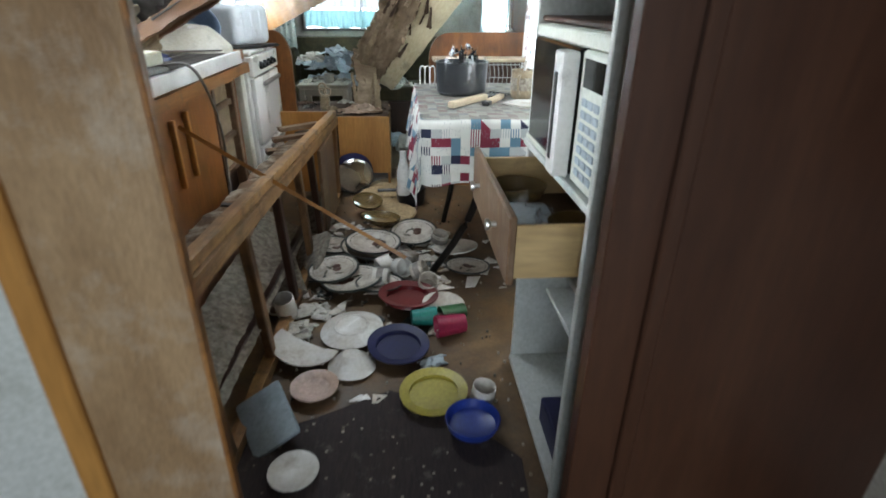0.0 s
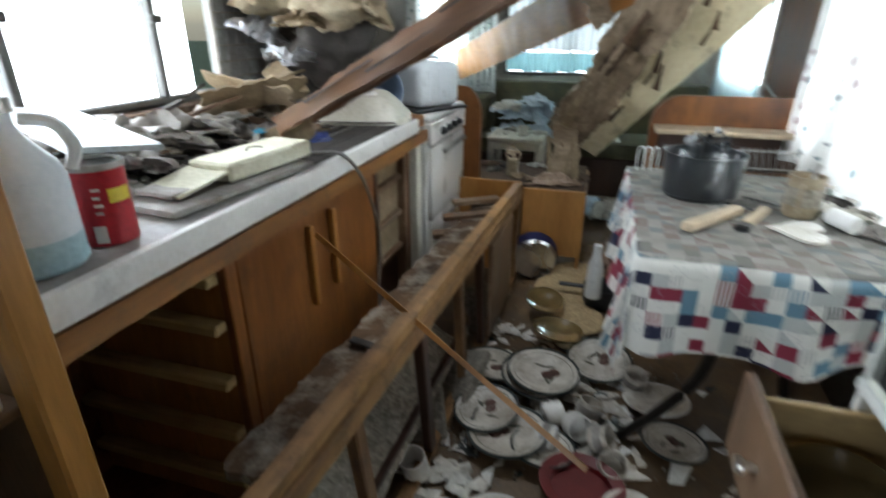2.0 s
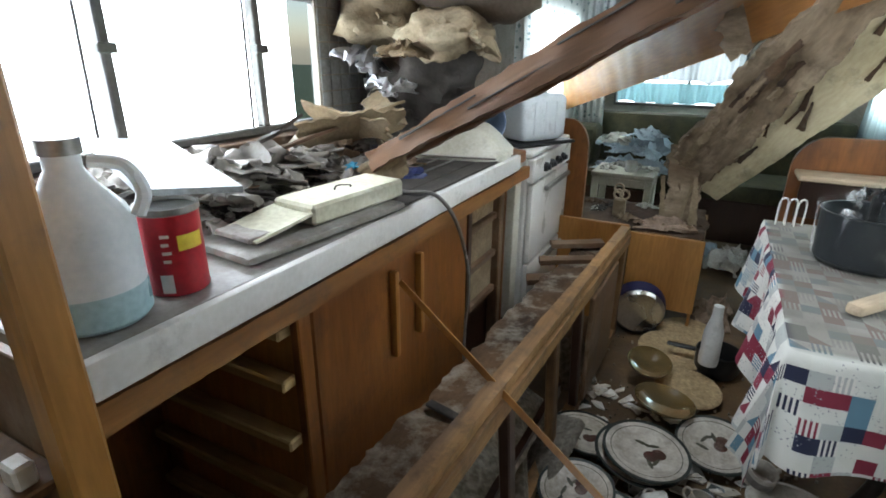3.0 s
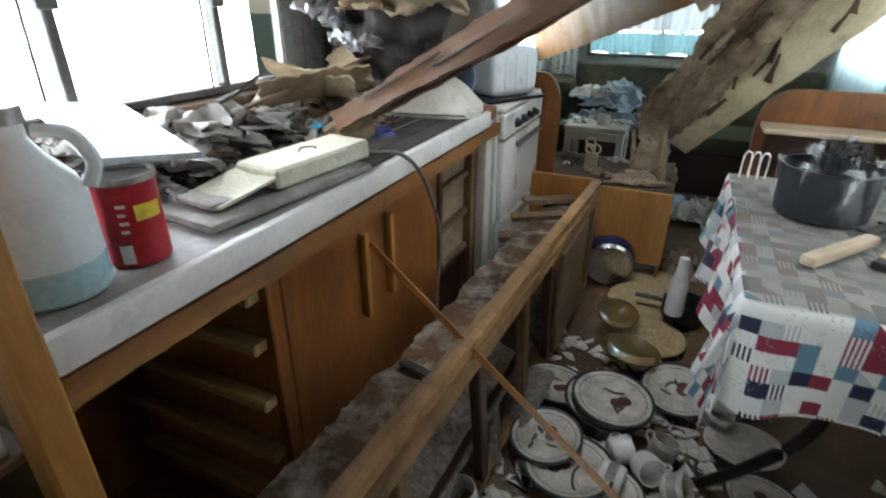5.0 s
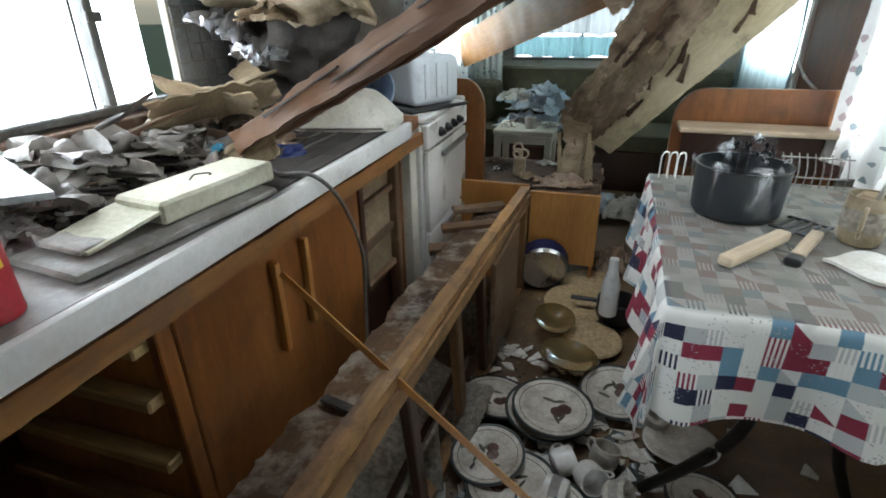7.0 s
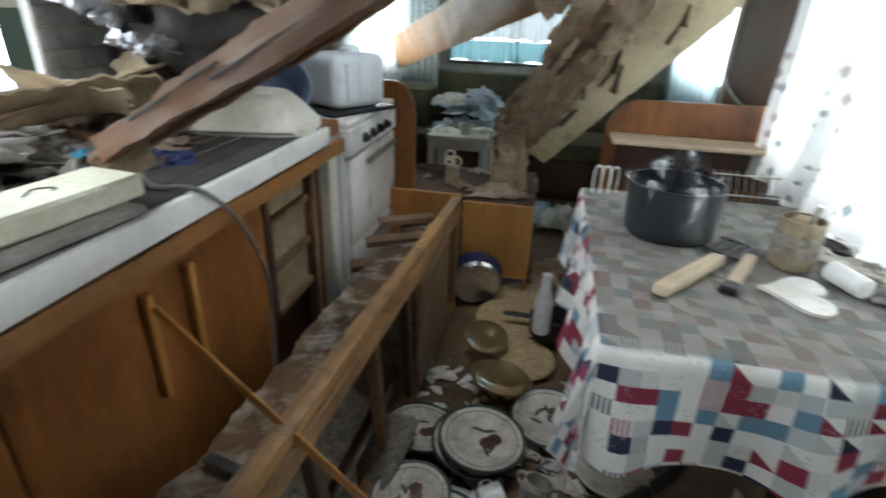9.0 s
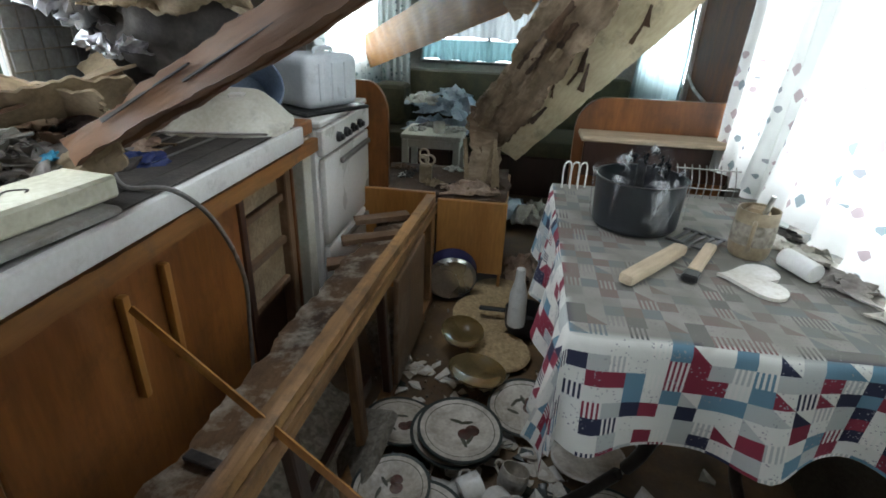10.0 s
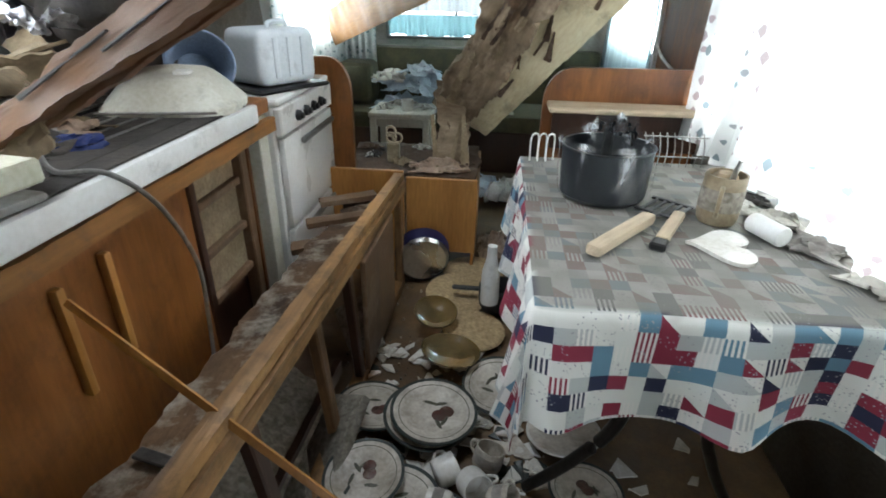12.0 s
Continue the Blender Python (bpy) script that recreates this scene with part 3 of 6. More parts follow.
structure("wall_entrance", hole_wall("y", BACK - 0.02, 0.04, WALL_L, WALL_R, -0.05, ROOF, [(-0.35, 0.35, 0.0, 1.8)]), M_WALL, "wall board with the open entrance")
roof = bmesh.new()
HX0, HX1, HY0, HY1 = -0.47, 0.07, 2.15, 2.85
add_box(roof, (WALL_L - 0.04, BACK - 0.04, ROOF), (WALL_R + 0.04, HY0, ROOF + 0.03), 0)
add_box(roof, (WALL_L - 0.04, HY1, ROOF), (WALL_R + 0.04, END + 0.04, ROOF + 0.03), 0)
add_box(roof, (WALL_L - 0.04, HY0, ROOF), (HX0, HY1, ROOF + 0.03), 0)
add_box(roof, (HX1, HY0, ROOF), (WALL_R + 0.04, HY1, ROOF + 0.03), 0)
structure("ceiling", roof, M_CEIL, "stained and sagging ceiling board")
structure("underfloor", box((WALL_L + 0.02, BACK + 0.02, -0.6), (WALL_R - 0.02, END - 0.02, -0.05), 0), M_SKIN, "plain skirt under the caravan floor")
# partition either side of the passage
structure("wall_partition_right", box((0.49, 0.67, 0), (WALL_R, 0.70, ROOF), 0.002), M_DARKPLY, "dark brown plywood partition")
structure("trim_partition_right", box((0.56, 0.656, 0), (0.585, 0.67, ROOF), 0.003), M_DARKPLY, "dark wooden cover strip")
structure("wall_partition_left", box((-0.272, 0.705, 0), (-0.083, 0.717, ROOF), 0.001), M_PARTITION, "weathered plywood partition, colour lightened for torchlight")
structure("trim_partition_left", box((-0.083, 0.701, 0), (-0.075, 0.720, ROOF), 0.002), M_EDGE, "pale wooden edge strip")
structure("trim_doorway", box((-0.315, 0.693, 0), (-0.272, 0.739, ROOF), 0.004), M_TRIM, "orange wooden door post")
structure("wall_partition_side", box((WALL_L, 0.705, 0), (-0.315, 0.733, ROOF), 0.002), M_MELAMINE, "pale board partition")


def window_unit(name, axis, at, a0, a1, z0, z1, mullions, mat, label):
    w = thing(name, label, "window")
    tagged(w, kind="structure")
    t = 0.022

    def bar(nm, lo, hi):
        if axis == "x":
            part(nm, box((at - 0.018, lo[0], lo[1]), (at + 0.018, hi[0], hi[1]), 0.004), mat, w)
        else:
            part(nm, box((lo[0], at - 0.018, lo[1]), (hi[0], at + 0.018, hi[1]), 0.004), mat, w)

    bar("bottom_rail", (a0, z0), (a1, z0 + t))
    bar("top_rail", (a0, z1 - t), (a1, z1))
    bar("jamb", (a0, z0 + t), (a0 + t, z1 - t))
    bar("jamb", (a1 - t, z0 + t), (a1, z1 - t))
    edges = [a0 + t, *mullions, a1 - t]
    for mu in mullions:
        bar("mullion", (mu - 0.012, z0 + t), (mu + 0.012, z1 - t))
    for p, q in zip(edges, edges[1:]):
        lo, hi = (p + 0.013, z0 + t + 0.001), (q - 0.013, z1 - t - 0.001)
        bm = box((at - 0.002, lo[0], lo[1]), (at + 0.002, hi[0], hi[1]), 0) if axis == "x" else box((lo[0], at - 0.002, lo[1]), (hi[0], at + 0.002, hi[1]), 0)
        pn = part("pane", bm, M_PANE, w)
        pn.visible_shadow = False
    return w


win = window_unit("window_kitchen", "x", WALL_L - 0.01, 1.0, 2.28, 1.02, 1.41, [1.2, 1.585, 2.015], M_ALU, "three-light awning window with dull metal frames and stays")
for y in (1.585, 2.015):
    part("stay", tube([(WALL_L + 0.012, y - 0.06, 1.045), (WALL_L + 0.010, y - 0.05, 1.39)], 0.004, 6), M_ALU, win)
    part("catch", box((WALL_L + 0.008, y - 0.03, 1.24), (WALL_L + 0.03, y + 0.012, 1.262), 0.003), M_ALU, win)
window_unit("window_table", "x", WALL_R + 0.01, 1.55, 3.3, 0.82, 1.66, [2.4], M_WHITEEDGE, "wide window beside the table")
window_unit("window_end", "y", END + 0.01, -0.72, 0.22, 0.84, 1.5, [-0.16], M_ALU, "end window in a dark frame")
window_unit("window_lounge_left", "x", WALL_L - 0.01, 4.2, 5.35, 0.9, 1.5, [], M_ALU, "lounge window behind floral curtains")
window_unit("window_lounge_right", "x", WALL_R + 0.01, 4.3, 5.4, 0.88, 1.5, [4.8], M_ALU, "lounge window behind pale teal curtains")
structure("window_sill", box((WALL_L, 1.0, 0.955), (WALL_L + 0.05, 2.4, 1.015), 0.004), M_ROT, "dark dirty wooden sill under the kitchen window")

# overhead locker above the kitchen window
loc = thing("overhead_locker", "dark overhead locker with a stained underside", "cupboard")
part("body", box((WALL_L + 0.002, 0.96, 1.44), (-0.80, 2.5, 1.86), 0.006), M_DARKPLY, loc)
part("front_rail", box((-0.798, 0.96, 1.42), (-0.775, 2.5, 1.50), 0.004), M_GREYPLY, loc)

lining = structure("wall_lining", box((-1.078, 2.25, 0.92), (-1.068, 2.66, 1.435), 0.001), M_WALL, "grey tiled wall lining beside the window")
tile_mesh = mesh_of("tile", box((0, 0, 0), (0.005, 0.046, 0.046), 0.0015), material("grey_tile", (0.30, 0.31, 0.31), (0.22, 0.23, 0.23), 12, 0.35, 0.08, dirt=0.35))
for i in range(8):
    for j in range(10):
        tl = new("tile", tile_mesh)
        tl.parent = lining
        tl.location = (-1.0675, 2.256 + 0.05 * i, 0.926 + 0.05 * j)

# mat on the floor
mat_bm = bmesh.new()
pts = [(-0.27, 1.16), (-0.05, 1.25), (0.16, 1.355), (0.33, 1.27), (0.52, 1.06), (0.47, 0.3), (-0.07, 0.3)]
lo_v = [mat_bm.verts.new((x, y, 0.001)) for x, y in pts]
hi_v = [mat_bm.verts.new((x, y, 0.007)) for x, y in pts]
mat_bm.faces.new(hi_v)
for i in range(len(pts)):
    mat_bm.faces.new((lo_v[i], lo_v[(i + 1) % len(pts)], hi_v[(i + 1) % len(pts)], hi_v[i]))
single("floor_mat", mat_bm, M_MAT, "dark ribbed floor mat with scattered crumbs", "mat")

# ---------------- open shelf unit beside the counter ----------------
sh = thing("shelf_unit", "open tall cupboard with an orange wooden post", "cupboard")
part("post", box((-0.552, 1.09, 0), (-0.504, 1.138, ROOF), 0.005), M_TRIM, sh, "orange varnished post")
part("side_panel", box((-1.07, 1.112, 0.0), (-0.554, 1.127, 0.9), 0.002), M_GREYPLY, sh)
for z in (0.10, 0.74, 1.13):
    part("shelf", box((-1.07, 0.745, z), (-0.555, 1.11, z + 0.016), 0.003), M_GREYPLY, sh)
part("bracket", box((-0.60, 1.06, 0.756), (-0.565, 1.085, 0.79), 0.004), M_WHITE, sh, "white plastic bracket")
single("storage_box", box((-0.95, 0.78, 1.147), (-0.62, 1.04, 1.40), 0.01), M_BLUEBAG, "blue plastic box on the upper shelf", "box")
single("rag", crumple((0.3, 0.28), 4, 14, 0.4), M_SPECKLE, "grey speckled cloth on the lowest shelf", "cloth", pose(-0.78, 0.88, 0.118))

# ---------------- kitchen counter ----------------
CX, Y0, Y1, TOP = -0.54, 1.14, 2.66, 0.9
cab = thing("kitchen_cabinet", "brown plywood kitchen base cabinet with empty drawer slots", "cabinet")
# paler wood inside (back, base, dividers, runners) stands in for light there
part("back_panel", box((-1.075, Y0, 0), (-1.06, Y1, 0.85), 0.001), M_PLY, cab)
part("end_panel", box((-1.06, Y1 - 0.016, 0), (CX - 0.02, Y1, 0.83), 0.002), M_PLY, cab)
part("base_board", box((-1.06, Y0, 0), (CX - 0.03, Y1 - 0.016, 0.08), 0.001), M_PLY, cab)
for y in (1.525, 2.29):
    part("divider", box((-1.06, y, 0.08), (CX - 0.03, y + 0.016, 0.83), 0.002), M_PLYX, cab)
part("stile", box((CX - 0.03, 1.515, 0.08), (CX - 0.006, 1.552, 0.83), 0.003), M_PLY, cab)
part("stile", box((CX - 0.03, 2.285, 0.08), (CX - 0.006, 2.315, 0.83), 0.003), M_DARKPLY, cab)
for z in (0.76, 0.645, 0.50, 0.355, 0.21):
    part("drawer_runner", box((-1.04, 1.485, z - 0.026), (CX - 0.03, 1.524, z), 0.004), M_PINE, cab, "dusty pale drawer rail, lightened for the dark bay")
door = part("door", box((CX - 0.026, 1.556, 0.10), (CX - 0.008, 2.28, 0.825), 0.004), M_PLY, cab, "varnished plywood cupboard door")
for y, z in ((1.83, 0.637), (1.953, 0.645)):
    bm = box((CX - 0.008, y, z - 0.117), (CX + 0.012, y + 0.019, z + 0.117), 0.006, seg=2)
    for v in bm.verts:
        v.co.x += 0.010 * max(0, 1 - ((v.co.z - z) / 0.11) ** 2) if v.co.x > CX else 0
    part("handle", bm, M_PLYX, door, "turned wooden handle")
# open niche with a slatted tan backing
for z0, z1 in ((0.70, 0.82), (0.555, 0.68), (0.41, 0.535)):
    part("niche_panel", box((-0.597, 2.32, z0), (-0.585, 2.60, z1), 0.003), M_TAN, cab, "flaking tan panel")
for z in (0.69, 0.545, 0.40):
    part("niche_rail", box((-0.592, 2.32, z - 0.012), (-0.568, 2.60, z + 0.012), 0.003), M_GREYPLY, cab)
part("niche_post", box((-0.597, 2.585, 0.08), (-0.555, 2.625, 0.83), 0.004), M_GREYPLY, cab)
part("niche_screen", box((-0.62, 2.318, 0.08), (-0.602, 2.642, 0.40), 0.004), M_DARKPLY, cab)
ct = thing("worktop", "grey laminate worktop with a white front edge", "worktop")
part("top", box((-1.075, Y0, 0.868), (CX + 0.005, Y1, TOP), 0.003), M_LAMINATE, ct)
part("white_edge", box((CX + 0.006, Y0, 0.848), (CX + 0.026, Y1, TOP + 0.003), 0.006, seg=2), M_WHITEEDGE, ct, "chipped white edge strip")
part("wood_edge", plank((CX + 0.008, Y0, 0.817), (CX + 0.008, Y1 + 0.13, 0.817), 0.046, 0.022, (0, 0, 1), 0.0, 40, 3, 0.004), M_EDGE, ct, "worn orange wooden strip")

# stove, with its white side and the brown gap beside it
sv = thing("gas_stove", "white enamel caravan gas stove with black knobs", "stove", pose(-0.52, 2.815, 0))
part("body", box((-0.55, 0.0, 0.18), (-0.02, 0.56, 0.86), 0.006), M_WHITE, sv)
part("hob", box((-0.55, 0.0, 0.862), (0.0, 0.56, 0.884), 0.006), M_WHITE, sv)
part("control_panel", box((-0.018, 0.0, 0.762), (0.008, 0.56, 0.858), 0.005), M_WHITE, sv)
for i in range(4):
    bm = lathe([(0, 0), (0.02, 0), (0.018, 0.014), (0.012, 0.016), (0.011, 0.026), (0, 0.026)], 14)
    bmesh.ops.transform(bm, matrix=pose(0.008, 0.15 + 0.085 * i, 0.805, 0, 90, 0), verts=bm.verts)
    part("knob", bm, M_BLACK, sv)
od = part("oven_door", box((-0.018, 0.012, 0.42), (0.006, 0.55, 0.752), 0.007, seg=2), M_WHITE, sv)
part("door_handle", box((0.007, 0.16, 0.70), (0.026, 0.52, 0.722), 0.005), M_TIN, od, "dull metal handle")
gd = part("lower_door", box((-0.018, 0.012, 0.20), (0.006, 0.55, 0.41), 0.007, seg=2), M_WHITE, sv)
part("door_handle", box((0.007, 0.16, 0.37), (0.024, 0.52, 0.392), 0.005), M_TIN, gd)
part("plinth", box((-0.53, 0.02, 0.0), (-0.05, 0.54, 0.178), 0.003), M_BLACK, sv)
single("filler_panel", box((-0.60, 2.72, 0.20), (-0.55, 2.785, 0.845), 0.003), M_IVORY, "chipped pale filler strip beside the stove", "panel")
bm = bmesh.new()
prof = [(-1.07, 0.0)] + [(-0.44, 0.0), (-0.44, 0.80)] + [(-0.54 + 0.10 * math.cos(a), 0.80 + 0.15 * math.sin(a)) for a in np.linspace(0.2, 1.57, 8)] + [(-1.07, 0.95)]
fa = [bm.verts.new((x, 3.43, z)) for x, z in prof]
fb = [bm.verts.new((x, 3.46, z)) for x, z in prof]
bm.faces.new(fa)
bm.faces.new(fb)
for i in range(len(prof)):
    j = (i + 1) % len(prof)
    bm.faces.new((fa[i], fa[j], fb[j], fb[i]))
single("divider_panel", bm, M_PLY, "brown plywood divider with a rounded corner beside the stove", "panel")
single("wood_shelf", box((-1.05, 2.668, 0.85), (CX - 0.005, 2.81, 0.895), 0.004), M_PLY, "short brown wooden ledge between worktop and stove", "shelf")

# ---------------- fallen cupboard in the aisle ----------------
A, B = Vector((-0.238, 1.0, 0.612)), Vector((-0.172, 3.20, 0.522))


def along(y, dx=0.0, z=0.0):
    t = (y - A.y) / (B.y - A.y)
    return Vector((A.x + (B.x - A.x) * t + dx, y, z))


def rail_z(y, dz=0.0):
    return A.z + (B.z - A.z) * (y - A.y) / (B.y - A.y) + dz


fc = thing("fallen_cupboard", "broken pine cupboard frame fallen on its side with a rotten back", "cupboard")
part("top_rail", plank(along(0.98, -0.02, rail_z(0.98, -0.008)), along(3.2, -0.02, rail_z(3.2, -0.008)), 0.038, 0.028, (1, 0, 0), 0.003, 60, 11, 0.003), M_FRAME, fc, "long worn pine rail")
part("front_rail", plank(along(0.98, 0.0, rail_z(0.98, -0.05)), along(3.2, 0.0, rail_z(3.2, -0.05)), 0.045, 0.014, (0, 0, 1), 0.002, 60, 12, 0.003), M_FRAME, fc)
part("bottom_rail", plank(along(1.0, -0.02, 0.022), along(3.2, -0.02, 0.022), 0.036, 0.04, (0, 0, 1), 0.002, 60, 14, 0.004), M_FRAME, fc)
for y, w, mt in ((1.0, 0.05, M_STILE), (1.43, 0.038, M_STILE), (1.8, 0.04, M_DARKPLY), (2.15, 0.04, M_STILE), (2.42, 0.035, M_DARKPLY), (3.16, 0.05, M_STILE)):
    bm = box((-0.03, -w / 2, 0.042), (0.0, w / 2, rail_z(y, -0.03)), 0.004)
    for v in bm.verts:  # the stiles have been pushed over a little
        v.co.y += 0.09 * (1 - v.co.z / rail_z(y)) if y < 3 else 0
    bmesh.ops.transform(bm, matrix=Matrix.Translation(along(y)) @ pose(0, 0, 0, 0, 0, -1.7), verts=bm.verts)
    part("stile", bm, mt, fc)
part("door", box((-0.006, -0.2, 0.05), (0.010, 0.2, rail_z(2.72, -0.075)), 0.004, Matrix.Translation(along(2.72, 0.006)) @ pose(0, 0, 0, 0, 0, -1.7)), M_GREYPLY, fc, "dusty brown cupboard door")
part("back_plank", plank(along(1.28, -0.125, rail_z(1.28, -0.11)), along(3.1, -0.125, rail_z(3.1, -0.09)), 0.15, 0.022, (1, 0, 0.06), 0.012, 60, 21, 0.018), M_ROTPLANK, fc, "rotten dirt-covered back board")
part("strap", box((-0.175, -0.012, 0.0), (-0.03, 0.012, 0.008), 0.002, Matrix.Translation(along(1.7, 0, rail_z(1.7, -0.09))) @ pose(0, 0, 0, 0, 0, -12)), M_SOOT, fc, "dark strap")
part("shelf_board", plank(along(1.05, -0.10, 0.22), along(2.3, -0.12, 0.20), 0.19, 0.016, (1, 0, -0.6), 0.004, 40, 22, 0.006), M_SPECKLE, fc, "grey speckled inner board")
part("lower_board", plank(along(1.05, -0.05, 0.17), along(2.4, -0.05, 0.16), 0.05, 0.02, (0, 0, 1), 0.003, 40, 23, 0.004), M_DARKPLY, fc)

# seat base panels at the far end of the aisle
single("seat_base_panel", box((-0.53, 3.29, 0.0), (-0.19, 3.31, 0.505), 0.003), M_PLYX, "orange plywood seat base panel", "panel")
sb = thing("seat_locker", "orange plywood seat locker with a torn top", "locker", pose(-0.02, -0.175, 0.055))
part("front", box((-0.165, 3.505, 0.05), (0.155, 3.525, 0.41), 0.003), M_PLYX, sb)
part("side", box((0.135, 3.526, -0.055), (0.15, 4.05, 0.39), 0.003), M_PLYX, sb)
part("top", plank((-0.5, 3.80, 0.402), (0.15, 3.80, 0.402), 0.52, 0.014, (0, 1, 0), 0.004, 20, 41, 0.02), M_ROT, sb, "rotten locker top")

# ---------------- right-hand cupboard with the microwave ----------------
mc = thing("microwave_cupboard", "white melamine cupboard with an open niche and drawer", "cupboard", pose(0.553, 0.08, 0.0) @ Matrix.Diagonal((0.86, 1, 1.02, 1)) @ pose(-0.425, 0, 0))
part("side_panel", box((0.41, 0.795, 0), (0.995, 0.812, 1.12), 0.003), M_MELAMINE, mc)
part("far_side_panel", box((0.44, 1.385, 0), (0.995, 1.40, 1.12), 0.003), M_MELAMINE, mc)
part("top_board", box((0.40, 0.78, 1.122), (0.995, 1.41, 1.14), 0.003), M_GREYPLY, mc, "brown-edged top board")
part("back_board", box((0.975, 0.812, 0.0), (0.99, 1.385, 1.12), 0.001), M_MELAMINE, mc)
part("niche_shelf", box((0.425, 0.813, 0.748), (0.975, 1.384, 0.766), 0.003), M_MELAMINE, mc)
part("bottom_board", box((0.43, 0.813, 0.03), (0.975, 1.384, 0.046), 0.003), M_MELAMINE, mc)
part("inner_shelf", box((0.55, 0.813, 0.28), (0.975, 1.384, 0.296), 0.003), M_MELAMINE, mc)
part("drawer_divider", box((0.43, 0.813, 0.575), (0.975, 1.384, 0.59), 0.003), M_MELAMINE, mc)
dw = part("drawer", box((0.268, 0.872, 0.592), (0.286, 1.40, 0.738), 0.004), M_GREYPLY, mc, "open drawer with a grey-brown front")
part("drawer_side", box((0.287, 0.882, 0.602), (0.80, 0.894, 0.715), 0.002), M_PINE, dw, "pale pine side")
part("drawer_side", box((0.287, 1.364, 0.602), (0.80, 1.376, 0.715), 0.002), M_PINE, dw, "pale pine side")
part("drawer_bottom", box((0.287, 0.895, 0.604), (0.80, 1.363, 0.612), 0.001), M_DARKPLY, dw)
part("drawer_back", box((0.785, 0.895, 0.613), (0.80, 1.363, 0.70), 0.001), M_PINE, dw)
for y in (1.01, 1.27):
    bm = lathe([(0, 0), (0.006, 0), (0.006, 0.014), (0.013, 0.02), (0.012, 0.028), (0, 0.03)], 14)
    bmesh.ops.transform(bm, matrix=pose(0.268, y, 0.668, 0, -90, 0), verts=bm.verts)
    part("knob", bm, M_STEEL, dw, "bright metal knob")
single("navy_box", box((0.585, 1.0, 0.048), (0.745, 1.16, 0.132), 0.006), M_NAVY, "navy blue box in the cupboard bottom", "box")

mw = thing("microwave", "white microwave oven with a dark door on a shelf", "microwave", pose(0.57, 0.905, 0.783))
part("body", box((0.012, 0.0, 0.006), (0.40, 0.53, 0.29), 0.008, seg=2), M_MWAVE, mw)
part("top_bar", box((-0.01, 0.0, 0.26), (0.012, 0.53, 0.288), 0.004), M_MWAVE, mw)
md = part("door", box((-0.014, 0.17, 0.012), (0.011, 0.528, 0.258), 0.005), M_BLACKGLASS, mw, "dark glass door")
part("door_frame", box((-0.02, 0.17, 0.006), (-0.013, 0.528, 0.018), 0.002), M_MWAVE, md)
part("handle", box((-0.05, 0.155, 0.012), (-0.015, 0.215, 0.254), 0.008, seg=2), M_WHITEEDGE, md, "tall white door handle")
part("handle_slot", box((-0.0525, 0.178, 0.045), (-0.0495, 0.194, 0.215), 0.001), M_BLACK, md)
cp = part("control_panel", box((-0.014, 0.0, 0.008), (0.011, 0.15, 0.258), 0.005), M_MWAVE, mw)
part("display", box((-0.017, 0.025, 0.195), (-0.0135, 0.125, 0.245), 0.001), M_BLACKGLASS, cp)
for i in range(7):
    for j in range(3):
        part("button", box((-0.017, 0.03 + 0.033 * j, 0.03 + 0.022 * i), (-0.0135, 0.055 + 0.033 * j, 0.044 + 0.022 * i), 0.001), M_PALEBLUE, cp)
single("radio", box((0.64, 0.92, 1.165), (1.0, 1.26, 1.32), 0.012, seg=2), M_BLACK, "black plastic appliance on the cupboard top", "appliance")
single("lid_board", box((0.575, 0.90, 1.075), (0.95, 1.455, 1.089), 0.004), M_DARKPLY, "dark board lying on the microwave", "board")
bagm = crumple((0.2, 0.3), 8, 16, 0.45)
single("plastic_bag", bagm, M_BAG, "clear plastic bag in the open drawer", "bag", pose(0.52, 1.20, 0.626))
for x, y, r in ((0.52, 1.35, 0.075), (0.60, 1.08, 0.07)):
    single("glass_bowl", lathe([(0, 0.004), (r * 0.5, 0), (r * 0.85, 0.03), (r, 0.06), (r * 0.95, 0.06), (r * 0.8, 0.03), (0, 0.01)], 28), M_AMBER, "smoked glass bowl in the open drawer", "bowl", pose(x, y, 0.626), "bowls in the drawer")
single("plastic_bag", crumple((0.16, 0.2), 9, 16, 0.6), M_BAG, "clear plastic bag in the open drawer", "bag", pose(0.51, 1.07, 0.626))
single("cutlery_tray", box((0.455, 1.14, 0.626), (0.575, 1.28, 0.662), 0.012, seg=2), M_PALEBLUE, "pale plastic tub in the open drawer", "tub")

# ---------------- table ----------------
TX0, TY0, TX1, TY1, TZ = 0.283, 1.925, 1.02, 2.83, 0.735
tb = thing("dining_table", "small dining table with bent dark metal legs", "table")
part("tabletop", box((TX0 + 0.012, TY0 + 0.012, TZ - 0.028), (TX1, TY1 - 0.01, TZ - 0.006), 0.004), M_GREYPLY, tb)
part("leg", tube([(0.520, 2.015, TZ - 0.03), (0.510, 2.035, 0.40), (0.440, 2.085, 0.20), (0.340, 2.145, 0.012)], 0.016, 12), M_DARKMETAL, tb)
part("leg", tube([(0.690, 2.035, TZ - 0.03), (0.700, 2.055, 0.40), (0.770, 2.095, 0.20), (0.870, 2.145, 0.014)], 0.014, 12), M_DARKMETAL, tb)
part("leg", tube([(0.490, 2.655, TZ - 0.03), (0.480, 2.655, 0.35), (0.430, 2.715, 0.014)], 0.014, 12), M_DARKMETAL, tb)
part("leg", tube([(0.790, 2.655, TZ - 0.03), (0.790, 2.655, 0.35), (0.850, 2.715, 0.014)], 0.014, 12), M_DARKMETAL, tb)


